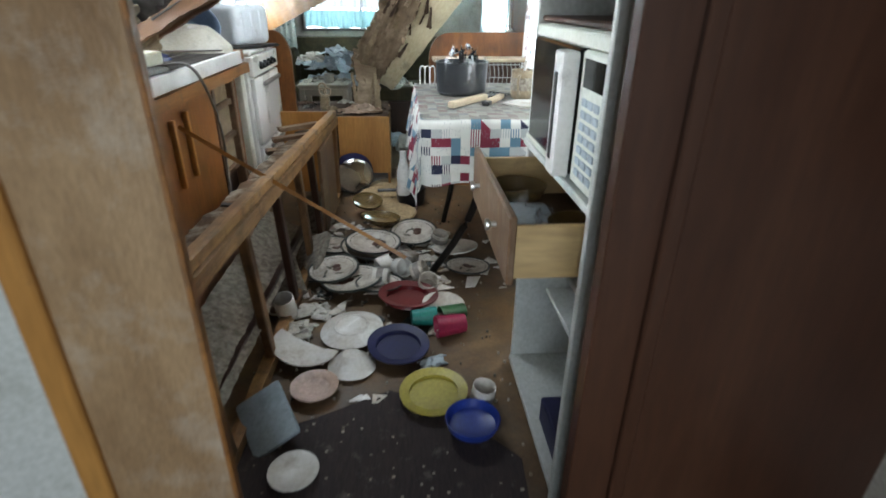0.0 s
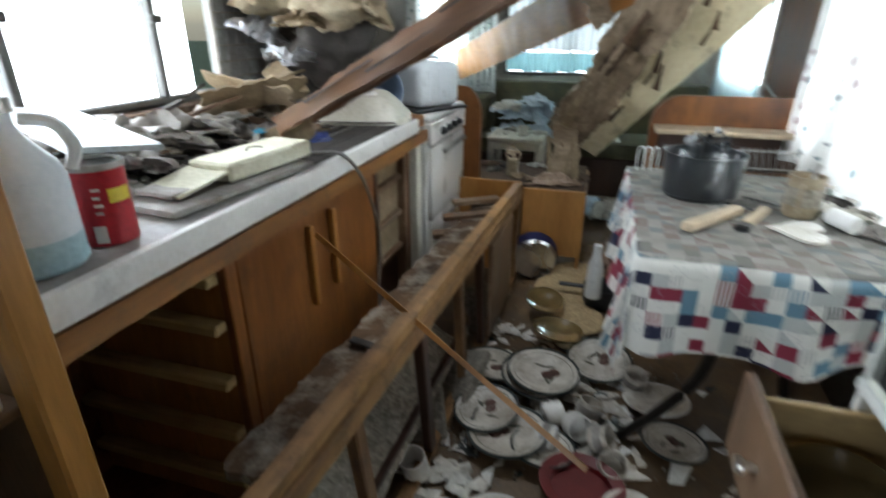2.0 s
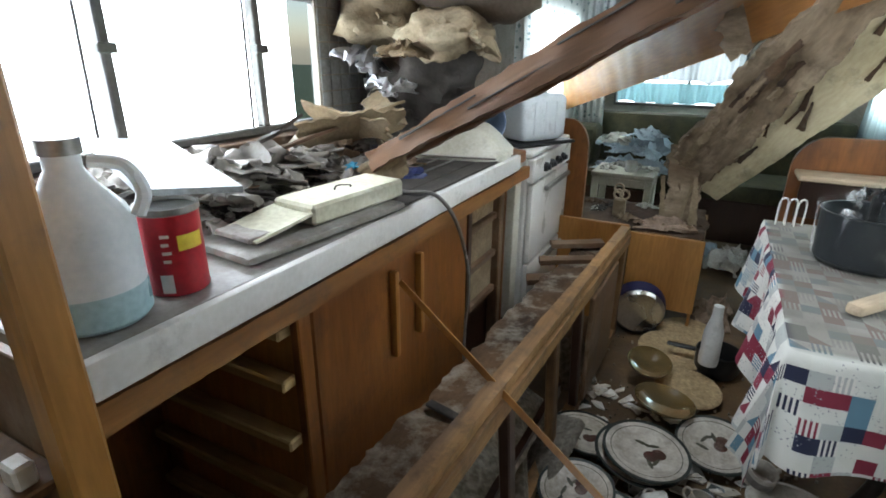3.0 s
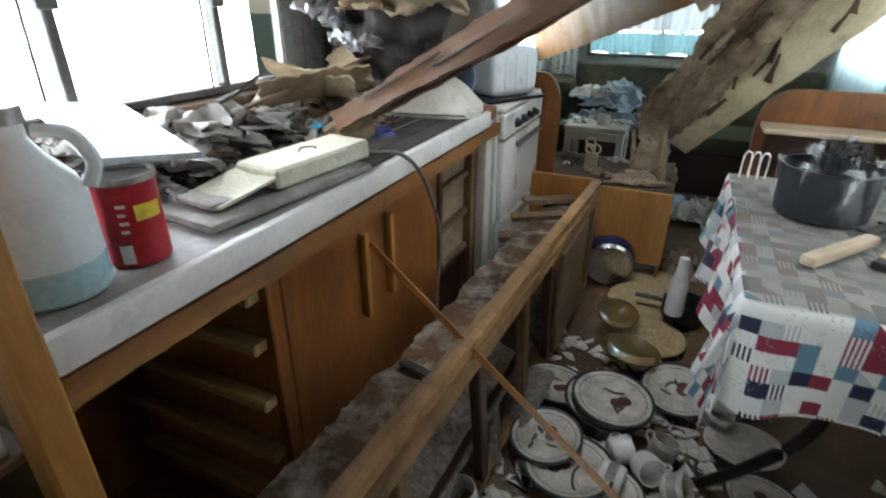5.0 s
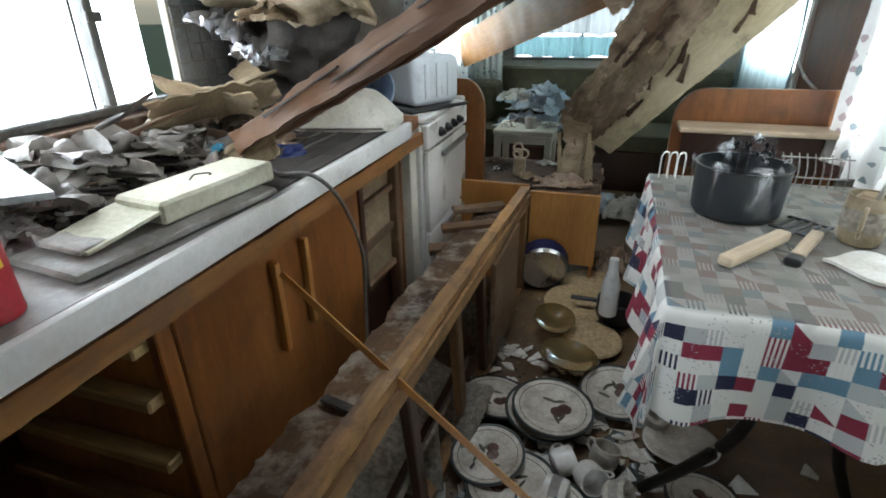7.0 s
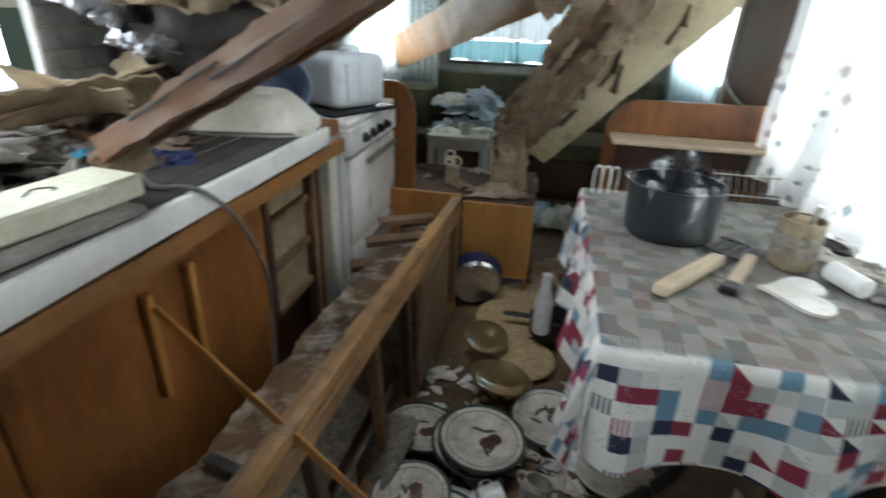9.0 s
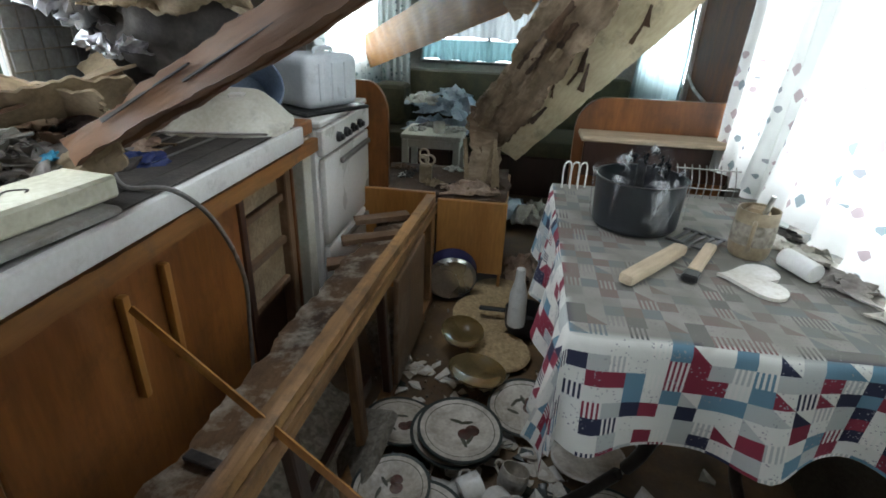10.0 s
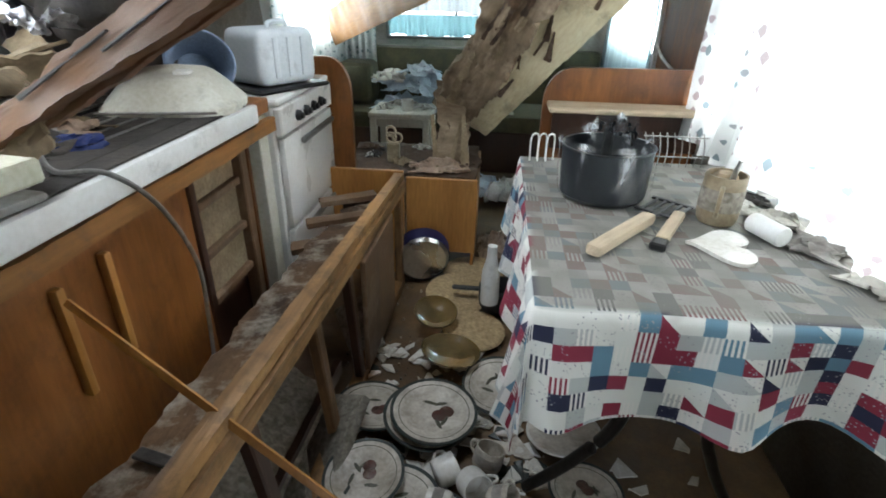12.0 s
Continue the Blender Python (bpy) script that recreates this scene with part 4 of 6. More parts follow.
def tablecloth():
    """Cloth laid on the table: flat top, hanging skirts with folds, drawn out into a tip at the near corner."""
    bm = bmesh.new()
    uvl = bm.loops.layers.uv.new("UVMap")
    step, drop = 0.02, 0.27
    nx, ny = int((TX1 - TX0) / step), int((TY1 - TY0) / step)
    nd = int(drop / step)
    vs, uvs = {}, {}
    for i in range(-nd, nx + 1):
        for j in range(-nd, ny + 1):
            ox, oy = max(0, -i) * step, max(0, -j) * step
            x, y, z = TX0 + max(0, i) * step, TY0 + max(0, j) * step, TZ
            z += 0.0025 * noise.noise(Vector((i * 0.13, j * 0.13, 2.0)))
            k = 0.88 + 0.2 * noise.noise(Vector((i * 0.08, j * 0.08, 7)))
            if oy and not ox:
                h = oy * k * (1.0 + 0.1 * math.sin(i * 0.2))
                z -= h
                y -= 0.008 + h * (0.10 + 0.17 * math.sin(i * 0.42 + 1.2 * noise.noise(Vector((i * 0.1, 0, 0)))))
            elif ox and not oy:
                h = ox * k
                z -= h
                x -= 0.006 + h * (0.08 + 0.12 * math.sin(j * 0.5))
            elif ox and oy:
                h = min((ox * ox + oy * oy) ** 0.5, 0.36)
                z -= h * 0.97
                a = math.atan2(oy, ox)
                x -= h * 0.26 * math.cos(a) * (1 - 0.8 * math.sin(2 * a)) + 0.006
                y -= h * 0.22 * math.sin(a) * (1 - 0.8 * math.sin(2 * a)) + 0.006
            vs[i, j] = bm.verts.new((x, y, z))
            uvs[vs[i, j]] = (i * step, j * step)
    for i in range(-nd, nx):
        for j in range(-nd, ny):
            f = bm.faces.new((vs[i, j], vs[i + 1, j], vs[i + 1, j + 1], vs[i, j + 1]))
            for lp in f.loops:
                lp[uvl].uv = uvs[lp.vert]
    return bm


cloth = single("tablecloth", tablecloth(), M_PATCH, "dusty patchwork-print tablecloth in red, navy, teal and cream", "tablecloth")

# things on the table
T = TZ + 0.002
pot = thing("cooking_pot", "large dark cooking pot wrapped in clear plastic", "pot", pose(0.488, 2.50, T) @ Matrix.Diagonal((0.84, 0.84, 0.98, 1)))
part("body", lathe([(0, 0), (0.12, 0), (0.132, 0.012), (0.138, 0.135), (0.142, 0.14), (0.134, 0.14), (0.128, 0.02), (0, 0.01)], 40), M_POT, pot)
bm = lathe([(0.134, 0.002), (0.143, 0.03), (0.147, 0.10), (0.149, 0.148), (0.138, 0.158), (0.12, 0.14)], 48)
for v in bm.verts:
    a = noise.noise(v.co * 28 + Vector((3, 0, 0))) * 0.008
    v.co += Vector((v.co.x, v.co.y, 0)).normalized() * a + Vector((0, 0, a))
part("plastic_wrap", bm, M_BAG, pot, "clear plastic bag pulled over the rim")
rim_pts = []
for k in range(25):
    t_ = 6.2832 * k / 24
    rim_pts.append(((0.146 + 0.004 * math.sin(5 * t_)) * math.cos(t_), (0.146 + 0.004 * math.sin(5 * t_)) * math.sin(t_), 0.148 + 0.006 * math.sin(3 * t_ + 1)))
part("bag_rim", tube(rim_pts, 0.004, 8), M_BAG, pot, "rolled milky edge of the bag")
bm = crumple((0.21, 0.17), 17, 18, 0.95)
bmesh.ops.transform(bm, matrix=pose(0.02, 0.03, 0.13, 20, 0, 0), verts=bm.verts)
part("bag_end", bm, M_BAG, pot, "crumpled clear bag end")
part("wooden_slat", box((-0.015, 0.02, 0.05), (0.015, 0.03, 0.18), 0.004), M_BLACK, pot)

pin = thing("rolling_pin", "pale wooden spatula handle lying on the table", "utensil", pose(0.408, 2.125, T, 0, 0, 51))
part("handle", box((0.0, -0.017, 0.0), (0.26, 0.017, 0.026), 0.009, seg=2), M_PALEWOOD, pin)
part("shaft", box((0.255, -0.009, 0.006), (0.30, 0.009, 0.014), 0.003), M_BLACK, pin)
for i in range(5):
    part("blade_bar", box((0.30, -0.045 + i * 0.021, 0.006), (0.41, -0.035 + i * 0.021, 0.010), 0.001), M_BLACK, pin)
for x in (0.30, 0.40):
    part("blade_end", box((x, -0.047, 0.005), (x + 0.014, 0.061, 0.011), 0.002), M_BLACK, pin)
ut = thing("spatula", "wooden-handled spatula lying on the tablecloth", "utensil", pose(0.557, 2.185, T, 0, 0, 62))
part("handle", box((0.02, -0.014, 0.0), (0.20, 0.014, 0.02), 0.007, seg=2), M_PALEWOOD, ut)
part("ferrule", box((-0.02, -0.018, 0.0), (0.02, 0.016, 0.018), 0.004), M_BLACK, ut)
bm = bmesh.new()
hp = []
for i in range(40):
    a = 2 * math.pi * i / 40
    hp.append((0.0056 * 16 * math.sin(a) ** 3 * 0.95, 0.0046 * (13 * math.cos(a) - 5 * math.cos(2 * a) - 2 * math.cos(3 * a) - math.cos(4 * a))))
t_, b_ = [bm.verts.new((x, y, 0.008)) for x, y in hp], [bm.verts.new((x, y, 0)) for x, y in hp]
bm.faces.new(t_)
bm.faces.new(b_)
for i in range(40):
    bm.faces.new((t_[i], b_[i], b_[(i + 1) % 40], t_[(i + 1) % 40]))
single("heart_trivet", bm, M_CHINA, "white heart-shaped trivet on the tablecloth", "trivet", pose(0.70, 2.205, T, 0, 0, -100))


def mug(name, r, h, mat, label, m, group="", cat="mug", band=None):
    k = thing(name, label, cat, m, group)
    part("cup", lathe([(0, 0), (r * 0.86, 0), (r * 0.95, h * 0.06), (r, h * 0.2), (r * 0.98, h), (r * 0.9, h), (r * 0.9, h * 0.1), (0, h * 0.08)], 28), mat, k)
    part("handle", tube([(r * 0.97, 0, h * 0.82), (r * 1.45, 0, h * 0.78), (r * 1.55, 0, h * 0.45), (r * 0.97, 0, h * 0.2)], r * 0.11, 8), mat, k)
    if band:
        part("band", lathe([(r * 1.002, h * 0.30), (r * 1.012, h * 0.32), (r * 1.012, h * 0.72), (r * 1.0, h * 0.74)], 28), band, k)
    return k


mg = mug("stoneware_mug", 0.047, 0.118, M_STONEWARE, "tall brown stoneware tankard holding odds and ends", pose(0.735, 2.36, T, 0, 0, -115), band=M_SPECKLE)
part("spoon", tube([(0.01, 0.0, 0.03), (0.03, 0.02, 0.16)], 0.006, 6), M_STEEL, mg)
part("scrap", box((-0.03, -0.03, 0.08), (0.03, 0.025, 0.12), 0.012), M_TAN, mg)
bm = lathe([(0, 0), (0.021, 0), (0.023, 0.003), (0.023, 0.087), (0.021, 0.09), (0, 0.09)], 20)
single("paper_roll", bm, M_WHITEEDGE, "short white roll lying beside the tankard", "roll", pose(0.795, 2.31, T + 0.023, 90, 0, 20))
wr = thing("wire_rack", "white wire plate rack behind the pot", "rack", pose(0.31, 2.775, T))
for i in range(3):
    part("wire", tube([(i * 0.025, 0, 0), (i * 0.025, 0, 0.07), (i * 0.025 + 0.012, 0.01, 0.085), (i * 0.025 + 0.024, 0.02, 0.07), (i * 0.025 + 0.024, 0.02, 0.0)], 0.003, 6), M_WHITE, wr)
wr2 = thing("wire_basket", "grey wire basket behind the table", "basket", pose(0.66, 2.78, T))
for i in range(9):
    part("wire", tube([(i * 0.022, 0, 0), (i * 0.022 + 0.006, 0.015, 0.05), (i * 0.022, 0.03, 0.10)], 0.002, 6), M_TIN, wr2)
for z in (0.03, 0.09):
    part("hoop", tube([(-0.005, 0.02 * z / 0.1, z), (0.19, 0.02 * z / 0.1, z)], 0.0025, 6), M_TIN, wr2)
for i, (x, y, sz, mt) in enumerate(((0.87, 2.36, 0.16, M_PAPERW), (0.90, 2.22, 0.14, M_RUBBISH), (0.86, 2.50, 0.12, M_SOOT), (0.93, 2.08, 0.12, M_PAPERW), (0.83, 2.46, 0.10, M_PAPERW), (0.87, 2.62, 0.12, M_FLORAL))):
    single("crumpled_paper", crumple((sz, sz * 1.2), 50 + i, 12, 0.28), mt, "crumpled printed paper and cloth on the table", "paper", pose(x, y, T, 0, 0, 40 * i), "litter on the table")
single("wooden_stick", plank((0.925, 2.62, T), (0.975, 2.66, T + 0.15), 0.025, 0.008, (1, 0, 0), 0, 8, 2), M_PLY, "reddish wooden strip leaning by the curtain", "stick")

# curtain by the table
cu = thing("sheer_curtain", "white sheer curtain with a printed border lying over the table", "curtain")
part("cloth", curtain("x", 0.99, 1.5, 2.95, 0.748, 1.74, 9, 0.024, 3, -0.07), M_SHEER, cu)
part("rod", tube([(0.995, 1.45, 1.76), (0.995, 3.36, 1.76)], 0.008, 8), M_WHITE, cu)
part("side_cloth", curtain("x", 0.97, 2.75, 3.36, 0.70, 1.74, 5, 0.02, 8, -0.02), M_SHEER, cu)

# ---------------- dinette bench and far lounge ----------------
bm = bmesh.new()
prof = [(0.43, -0.03), (1.06, -0.03), (1.06, 0.92)] + [(0.55 - 0.12 * math.sin(a), 0.78 + 0.135 * math.cos(a)) for a in np.linspace(0, 1.5, 9)]
fa = [bm.verts.new((x, 3.36, z)) for x, z in prof]
fb = [bm.verts.new((x, 3.39, z)) for x, z in prof]
bm.faces.new(fa)
bm.faces.new(fb)
for i in range(len(prof)):
    j = (i + 1) % len(prof)
    bm.faces.new((fa[i], fa[j], fb[j], fb[i]))
bn = thing("dinette_bench", "brown plywood dinette bench back with a rounded corner", "bench", pose(-0.045, 0.02, 0.03))
part("back", bm, M_PLY, bn)
part("ledge", box((0.445, 3.20, 0.765), (1.06, 3.355, 0.785), 0.005), M_PALEWOOD, bn, "worn pale ledge")
part("ledge_front", box((0.47, 3.30, 0.60), (1.06, 3.318, 0.762), 0.003), M_DARKPLY, bn)
structure("wall_panel_right", box((1.032, 3.46, 0.0), (1.058, 4.2, ROOF - 0.01), 0.003), M_PLY, "glossy brown wall panel between the windows")
structure("trim_wall_panel", box((1.015, 4.2, 0.0), (1.058, 4.245, ROOF - 0.01), 0.003), M_WHITEEDGE, "pale upright trim at the panel's edge")
single("grab_rail", tube([(1.01, 4.18, 0.98), (0.99, 3.95, 0.93), (1.01, 3.72, 0.88)], 0.008, 8), M_WHITE, "white rail on the brown wall panel", "rail")
for nm, at, a0, a1, mt, lb, sd in (("floral_curtain", WALL_L + 0.06, 3.95, 5.45, M_FLORAL, "pale floral curtain at the lounge window", 1), ("teal_curtain", WALL_R - 0.06, 4.26, 5.5, M_TEALCURTAIN, "pale teal curtain at the lounge window", 2)):
    c = thing(nm, lb, "curtain")
    part("cloth", curtain("x", at, a0, a1, 0.35 if sd == 1 else 0.6, 1.7, 9, 0.03, sd), mt, c)
    part("rod", tube([(at, a0 - 0.05, 1.72), (at, a1 + 0.05, 1.72)], 0.007, 8), M_ALU, c)
ec = thing("corner_curtain", "pale floral curtain hanging in the lounge corner", "curtain")
part("cloth", curtain("y", 5.31, -1.0, -0.74, 0.44, 1.7, 5, 0.02, 4), M_FLORAL, ec)
part("rod", tube([(-1.04, 5.31, 1.72), (-0.72, 5.31, 1.72)], 0.007, 8), M_ALU, ec)
vc = thing("cafe_curtain", "short pale teal curtain across the end window", "curtain")
part("cloth", curtain("y", END - 0.05, -0.69, 0.20, 0.87, 1.02, 16, 0.016, 5), M_VALANCE, vc)
part("wire", tube([(-0.72, END - 0.05, 1.025), (0.22, END - 0.05, 1.025)], 0.004, 6), M_ALU, vc)
part("upper_cloth", curtain("y", END - 0.035, -0.69, 0.20, 1.04, 1.6, 14, 0.016, 6), M_VEIL, vc, "sheer white upper curtain")
single("end_seat_back", box((-1.0, 5.35, 0.40), (0.95, 5.5, 0.80), 0.03, seg=2), M_OLIVE, "olive green seat back under the end window", "seat")
ls = thing("lounge_seat", "olive lounge seat under the end window", "seat")
part("base", box((-1.0, 4.85, 0.0), (0.95, 5.34, 0.30), 0.01), M_DARKPLY, ls)
part("cushion", box((-1.0, 4.82, 0.302), (0.95, 5.34, 0.42), 0.03, seg=2), M_OLIVE, ls)
single("cushion", box((-0.98, 5.0, 0.422), (-0.72, 5.3, 0.72), 0.06, seg=3), M_OLIVE, "mossy green cushion in the corner", "cushion")
st = thing("plastic_stool", "white plastic stool covered with litter", "stool", pose(-0.41, 4.58, -0.06))
part("seat", box((-0.20, -0.18, 0.53), (0.20, 0.18, 0.565), 0.014, seg=2), M_IVORY, st)
for x in (-0.17, 0.17):
    for y in (-0.15, 0.15):
        part("leg", box((x - 0.022, y - 0.02, 0.06), (x + 0.022, y + 0.02, 0.53), 0.006), M_IVORY, st)
    part("apron", box((x - 0.018, -0.13, 0.47), (x + 0.018, 0.13, 0.53), 0.005), M_IVORY, st)
part("apron", box((-0.15, -0.168, 0.475), (0.15, -0.15, 0.53), 0.005), M_IVORY, st)
mug("white_cup", 0.04, 0.07, M_CHINA, "white cup on the plastic stool", pose(-0.37, 4.50, 0.506))
for i, (x, y, z, s, mt) in enumerate(((-0.52, 4.53, 0.506, 0.14, M_PAPERW), (-0.26, 4.58, 0.506, 0.14, M_PAPERW), (-0.45, 4.68, 0.506, 0.2, M_RUBBISH))):
    single("crumpled_litter", crumple((s, s), 70 + i, 10, 0.35), mt, "crumpled litter on the plastic stool", "litter", pose(x, y, z, 0, 0, 30 * i), "litter on the stool")
for i, (x, y, z, s, h, mt) in enumerate(((-0.42, 5.05, 0.423, 0.36, 0.55, M_BLUECLOTH), (-0.18, 5.0, 0.423, 0.36, 0.6, M_BLUECLOTH), (-0.32, 4.98, 0.60, 0.3, 0.55, M_PAPERW), (-0.5, 5.1, 0.6, 0.26, 0.5, M_BLUECLOTH), (0.02, 5.1, 0.423, 0.34, 0.9, M_BLUECLOTH), (-0.36, 4.92, 0.423, 0.28, 0.4, M_BLUEBAG), (0.3, 5.0, 0.423, 0.3, 0.5, M_PAPERW), (-0.30, 4.86, 0.60, 0.34, 0.5, M_BLUECLOTH), (-0.12, 4.88, 0.58, 0.36, 0.7, M_BLUECLOTH), (-0.42, 4.84, 0.66, 0.26, 0.5, M_PAPERW), (-0.2, 4.8, 0.72, 0.26, 0.45, M_BLUECLOTH), (0.25, 4.4, 0.0, 0.4, 0.6, M_BLUECLOTH), (0.42, 4.3, 0.0, 0.3, 0.9, M_PAPERW))):
    single("garment", crumple((s * 1.2, s * 1.1), 80 + i, 16, h), mt, "heap of pale blue and white clothes on the lounge seat", "clothes", pose(x - 0.13, y, z - 0.03 if z > 0.1 else z, 0, 0, 50 * i), "clothes in the lounge")
single("blue_bundle", crumple((0.3, 0.3), 97, 14, 0.8), M_BLUEBAG, "dark blue bundle behind the stove divider", "bundle", pose(-0.66, 4.3, 0.0))
# litter on the locker top
lt = thing("coil_toy", "pale wooden ornament of stacked rings", "ornament", pose(-0.29, 3.545, 0.467))
for i in range(3):
    pts_ = [(0.022 * math.cos(a) + (i % 2) * 0.03, 0.0, 0.115 + 0.022 * math.sin(a) + (0.03 if i == 2 else 0)) for a in np.linspace(0, 6.283, 9)]
    part("ring", tube(pts_, 0.006, 6), M_PALEWOOD, lt)
part("stem", box((-0.02, -0.02, 0.0), (0.04, 0.02, 0.095), 0.008), M_STONEWARE, lt)

# ---------------- collapsed ceiling ----------------
cb = thing("fallen_ceiling_board", "cream ceiling board hanging down, rotten and torn along its edge", "board")
FACE0, FACE1, TORN0, TORN1 = Vector((0.095, 3.735, 0.60)), Vector((0.645, 2.855, 1.53)), Vector((-0.02, 3.72, 0.68)), Vector((0.46, 2.80, 1.52))
ACROSS = (-0.85, -0.05, 0.5)
laid_plank("cream_face", FACE0, FACE1, 0.135, 0.018, ACROSS, M_CREAM, cb, rough=0.008, seed=61, ragged=0.005, taper=2.5)
laid_plank("rotten_side", TORN0, TORN1, 0.20, 0.05, ACROSS, M_TORN, cb, "rotten brown torn layer", rough=0.03, seed=62, ragged=0.03, taper=0.95)
for i in range(10):
    rnd = random.Random(220 + i)
    p0 = TORN0.lerp(TORN1, rnd.uniform(0.02, 0.6)) + Vector((rnd.uniform(-0.07, 0.06), -0.035, 0))
    laid_plank("layer_strip", p0, p0 + (TORN1 - TORN0) * rnd.uniform(0.15, 0.35), rnd.uniform(0.02, 0.05), 0.006, ACROSS, (M_TORN, M_TAN, M_ROT)[i % 3], cb, rough=0.012, seed=225 + i, ragged=0.012, taper=0.5)
for i in range(14):
    rnd = random.Random(240 + i)
    u0 = rnd.uniform(0.12, 0.8)
    base = FACE0.lerp(FACE1, u0) + Vector((0, -0.016, 0)) + Vector(ACROSS) * rnd.uniform(-0.3, 0.45) * (0.1 + 0.22 * u0)
    tip = base + ((FACE1 - FACE0) * 0.5 + Vector((-0.3, 0, 0.1)) * rnd.uniform(-1, 1)) * rnd.uniform(0.06, 0.22)
    part("crack", plank(base, tip, rnd.uniform(0.008, 0.022), 0.012, ACROSS, 0.004, 10, 250 + i, 0.006, 0.3), M_ROT, cb, "dark rotten crack")
part("torn_foot", plank((-0.005, 3.56, 0.464), (-0.01, 3.67, 0.82), 0.13, 0.06, (1, 0.1, 0), 0.03, 30, 63, 0.03, 1.2), M_TORN, cb, "splintered lower end")
for i in range(7):
    rnd = random.Random(200 + i)
    x = -0.07 + 0.022 * i
    part("splinter", plank((x, 3.54 + rnd.uniform(-0.03, 0.03), 0.47), (x + rnd.uniform(-0.05, 0.06), 3.58, 0.47 + rnd.uniform(0.08, 0.28)), rnd.uniform(0.02, 0.05), 0.004, (1, 0, 0), 0.006, 12, 70 + i, 0.008, 0.4), M_TAN if i % 3 == 0 else M_TORN, cb)

bb = thing("fallen_rafter", "split brown roof rafter fallen across the sink", "beam")
R0, R1 = Vector((-0.67, 1.968, 0.985)), Vector((0.60, 1.75, 1.65))
laid_plank("rafter", R0, R1, 0.042, 0.04, (0, 0, 1), M_BEAM, bb, rough=0.012, seed=31, ragged=0.006, taper=2.2)
laid_plank("lower_layer", R0.lerp(R1, 0.03) + Vector((0, 0.03, -0.012)), R0.lerp(R1, 0.8) + Vector((0, 0.03, -0.018)), 0.04, 0.02, (0, 0, 1), M_BEAM, bb, "split lower layer", rough=0.008, seed=33, ragged=0.006, taper=1.2)
for i in range(5):
    rnd = random.Random(265 + i)
    tip = R0 + Vector((rnd.uniform(-0.09, -0.01), rnd.uniform(-0.05, 0.03), rnd.uniform(-0.08, -0.05)))
    laid_plank("splintered_end", R0 + Vector((0.09, 0, 0.015 * (i - 2) + 0.03)), tip, 0.04, 0.006, (0.2, 0, 1), (M_TAN, M_TORN)[i % 2], bb, "pale splintered end", rough=0.01, seed=266 + i, ragged=0.01, taper=0.5)
for i in range(4):
    rnd = random.Random(270 + i)
    p = R0.lerp(R1, 0.08 + 0.15 * i) + Vector((0, -0.024, rnd.uniform(-0.025, 0.025)))
    laid_plank("split", p, p + (R1 - R0) * rnd.uniform(0.12, 0.24), 0.004, 0.006, (0, 0, 1), M_SOOT, bb, "dark lengthwise split", cuts=14, seed=280 + i, ragged=0.001, taper=0.3)
ob = thing("fallen_ceiling_sheet", "orange-brown ceiling plywood sheet hanging at a slant", "board")
# ply made more orange to carry torch and bounced light on its underside
laid_plank("sheet", (-1.03, 5.10, 0.925), (0.65, 2.44, 1.60), 0.22, 0.014, (-0.25, -0.1, 0.95), material("ceiling_ply", (0.38, 0.17, 0.045), (0.25, 0.10, 0.024), 7, 0.45, 0.15, stretch=(0.12, 1, 1), dirt=0.2), ob, rough=0.008, seed=35, ragged=0.003)
sg = thing("sagging_lining", "stained ceiling lining sagging over the kitchen", "lining")
part("sheet", plank((-0.95, 3.15, 1.45), (0.3, 3.05, 1.8), 0.45, 0.02, (0.0, 0.9, 0.15), 0.04, 40, 36, 0.05), M_CEIL, sg)
part("torn_strip", plank((0.05, 3.3, 1.30), (0.42, 3.15, 1.52), 0.12, 0.012, (0, 0, 1), 0.03, 24, 37, 0.05), M_TORN, sg)

# ---------------- on the worktop ----------------
W = TOP + 0.002
bt = thing("spray_bottle", "large translucent plastic bottle with pale blue liquid", "bottle", pose(-0.625, 1.225, W) @ Matrix.Diagonal((0.98, 0.98, 0.86, 1)))
part("body", lathe([(0, 0), (0.062, 0), (0.068, 0.008), (0.068, 0.155), (0.06, 0.18), (0.034, 0.215), (0.022, 0.24), (0.022, 0.262), (0, 0.262)], 32), M_MILKY, bt)
part("liquid", lathe([(0, -0.0005), (0.0625, -0.0005), (0.0688, 0.008), (0.0688, 0.055), (0.068, 0.058)], 32), M_LIQUID, bt, "pale blue liquid")
part("cap", lathe([(0, 0.262), (0.026, 0.262), (0.026, 0.285), (0, 0.287)], 20), M_TIN, bt)
part("handle", tube([(0.02, 0.02, 0.25), (0.045, 0.05, 0.24), (0.06, 0.06, 0.20), (0.055, 0.05, 0.165)], 0.010, 8), M_MILKY, bt)
# white tray coloured grey, with the shade it lies in put into the plastic
single("white_board", plank((-0.60, 1.385, 1.047), (-0.96, 1.52, 1.075), 0.15, 0.01, (0.25, 1, -0.12), 0, 8, 1), material("shaded_cloudy_plastic", (0.44, 0.48, 0.50), (0.36, 0.40, 0.42), 5, 0.4, 0.05, dirt=0.2), "white plastic tray propped against the bottle", "tray")
can = thing("red_tin", "red printed food tin with a yellow flash", "tin", pose(-0.617, 1.345, W) @ Matrix.Diagonal((0.88, 0.88, 0.98, 1)))
part("body", lathe([(0, 0), (0.05, 0), (0.051, 0.004), (0.05, 0.008), (0.05, 0.125), (0.051, 0.129), (0.05, 0.133), (0.046, 0.128), (0, 0.126)], 32), M_CANRED, can)
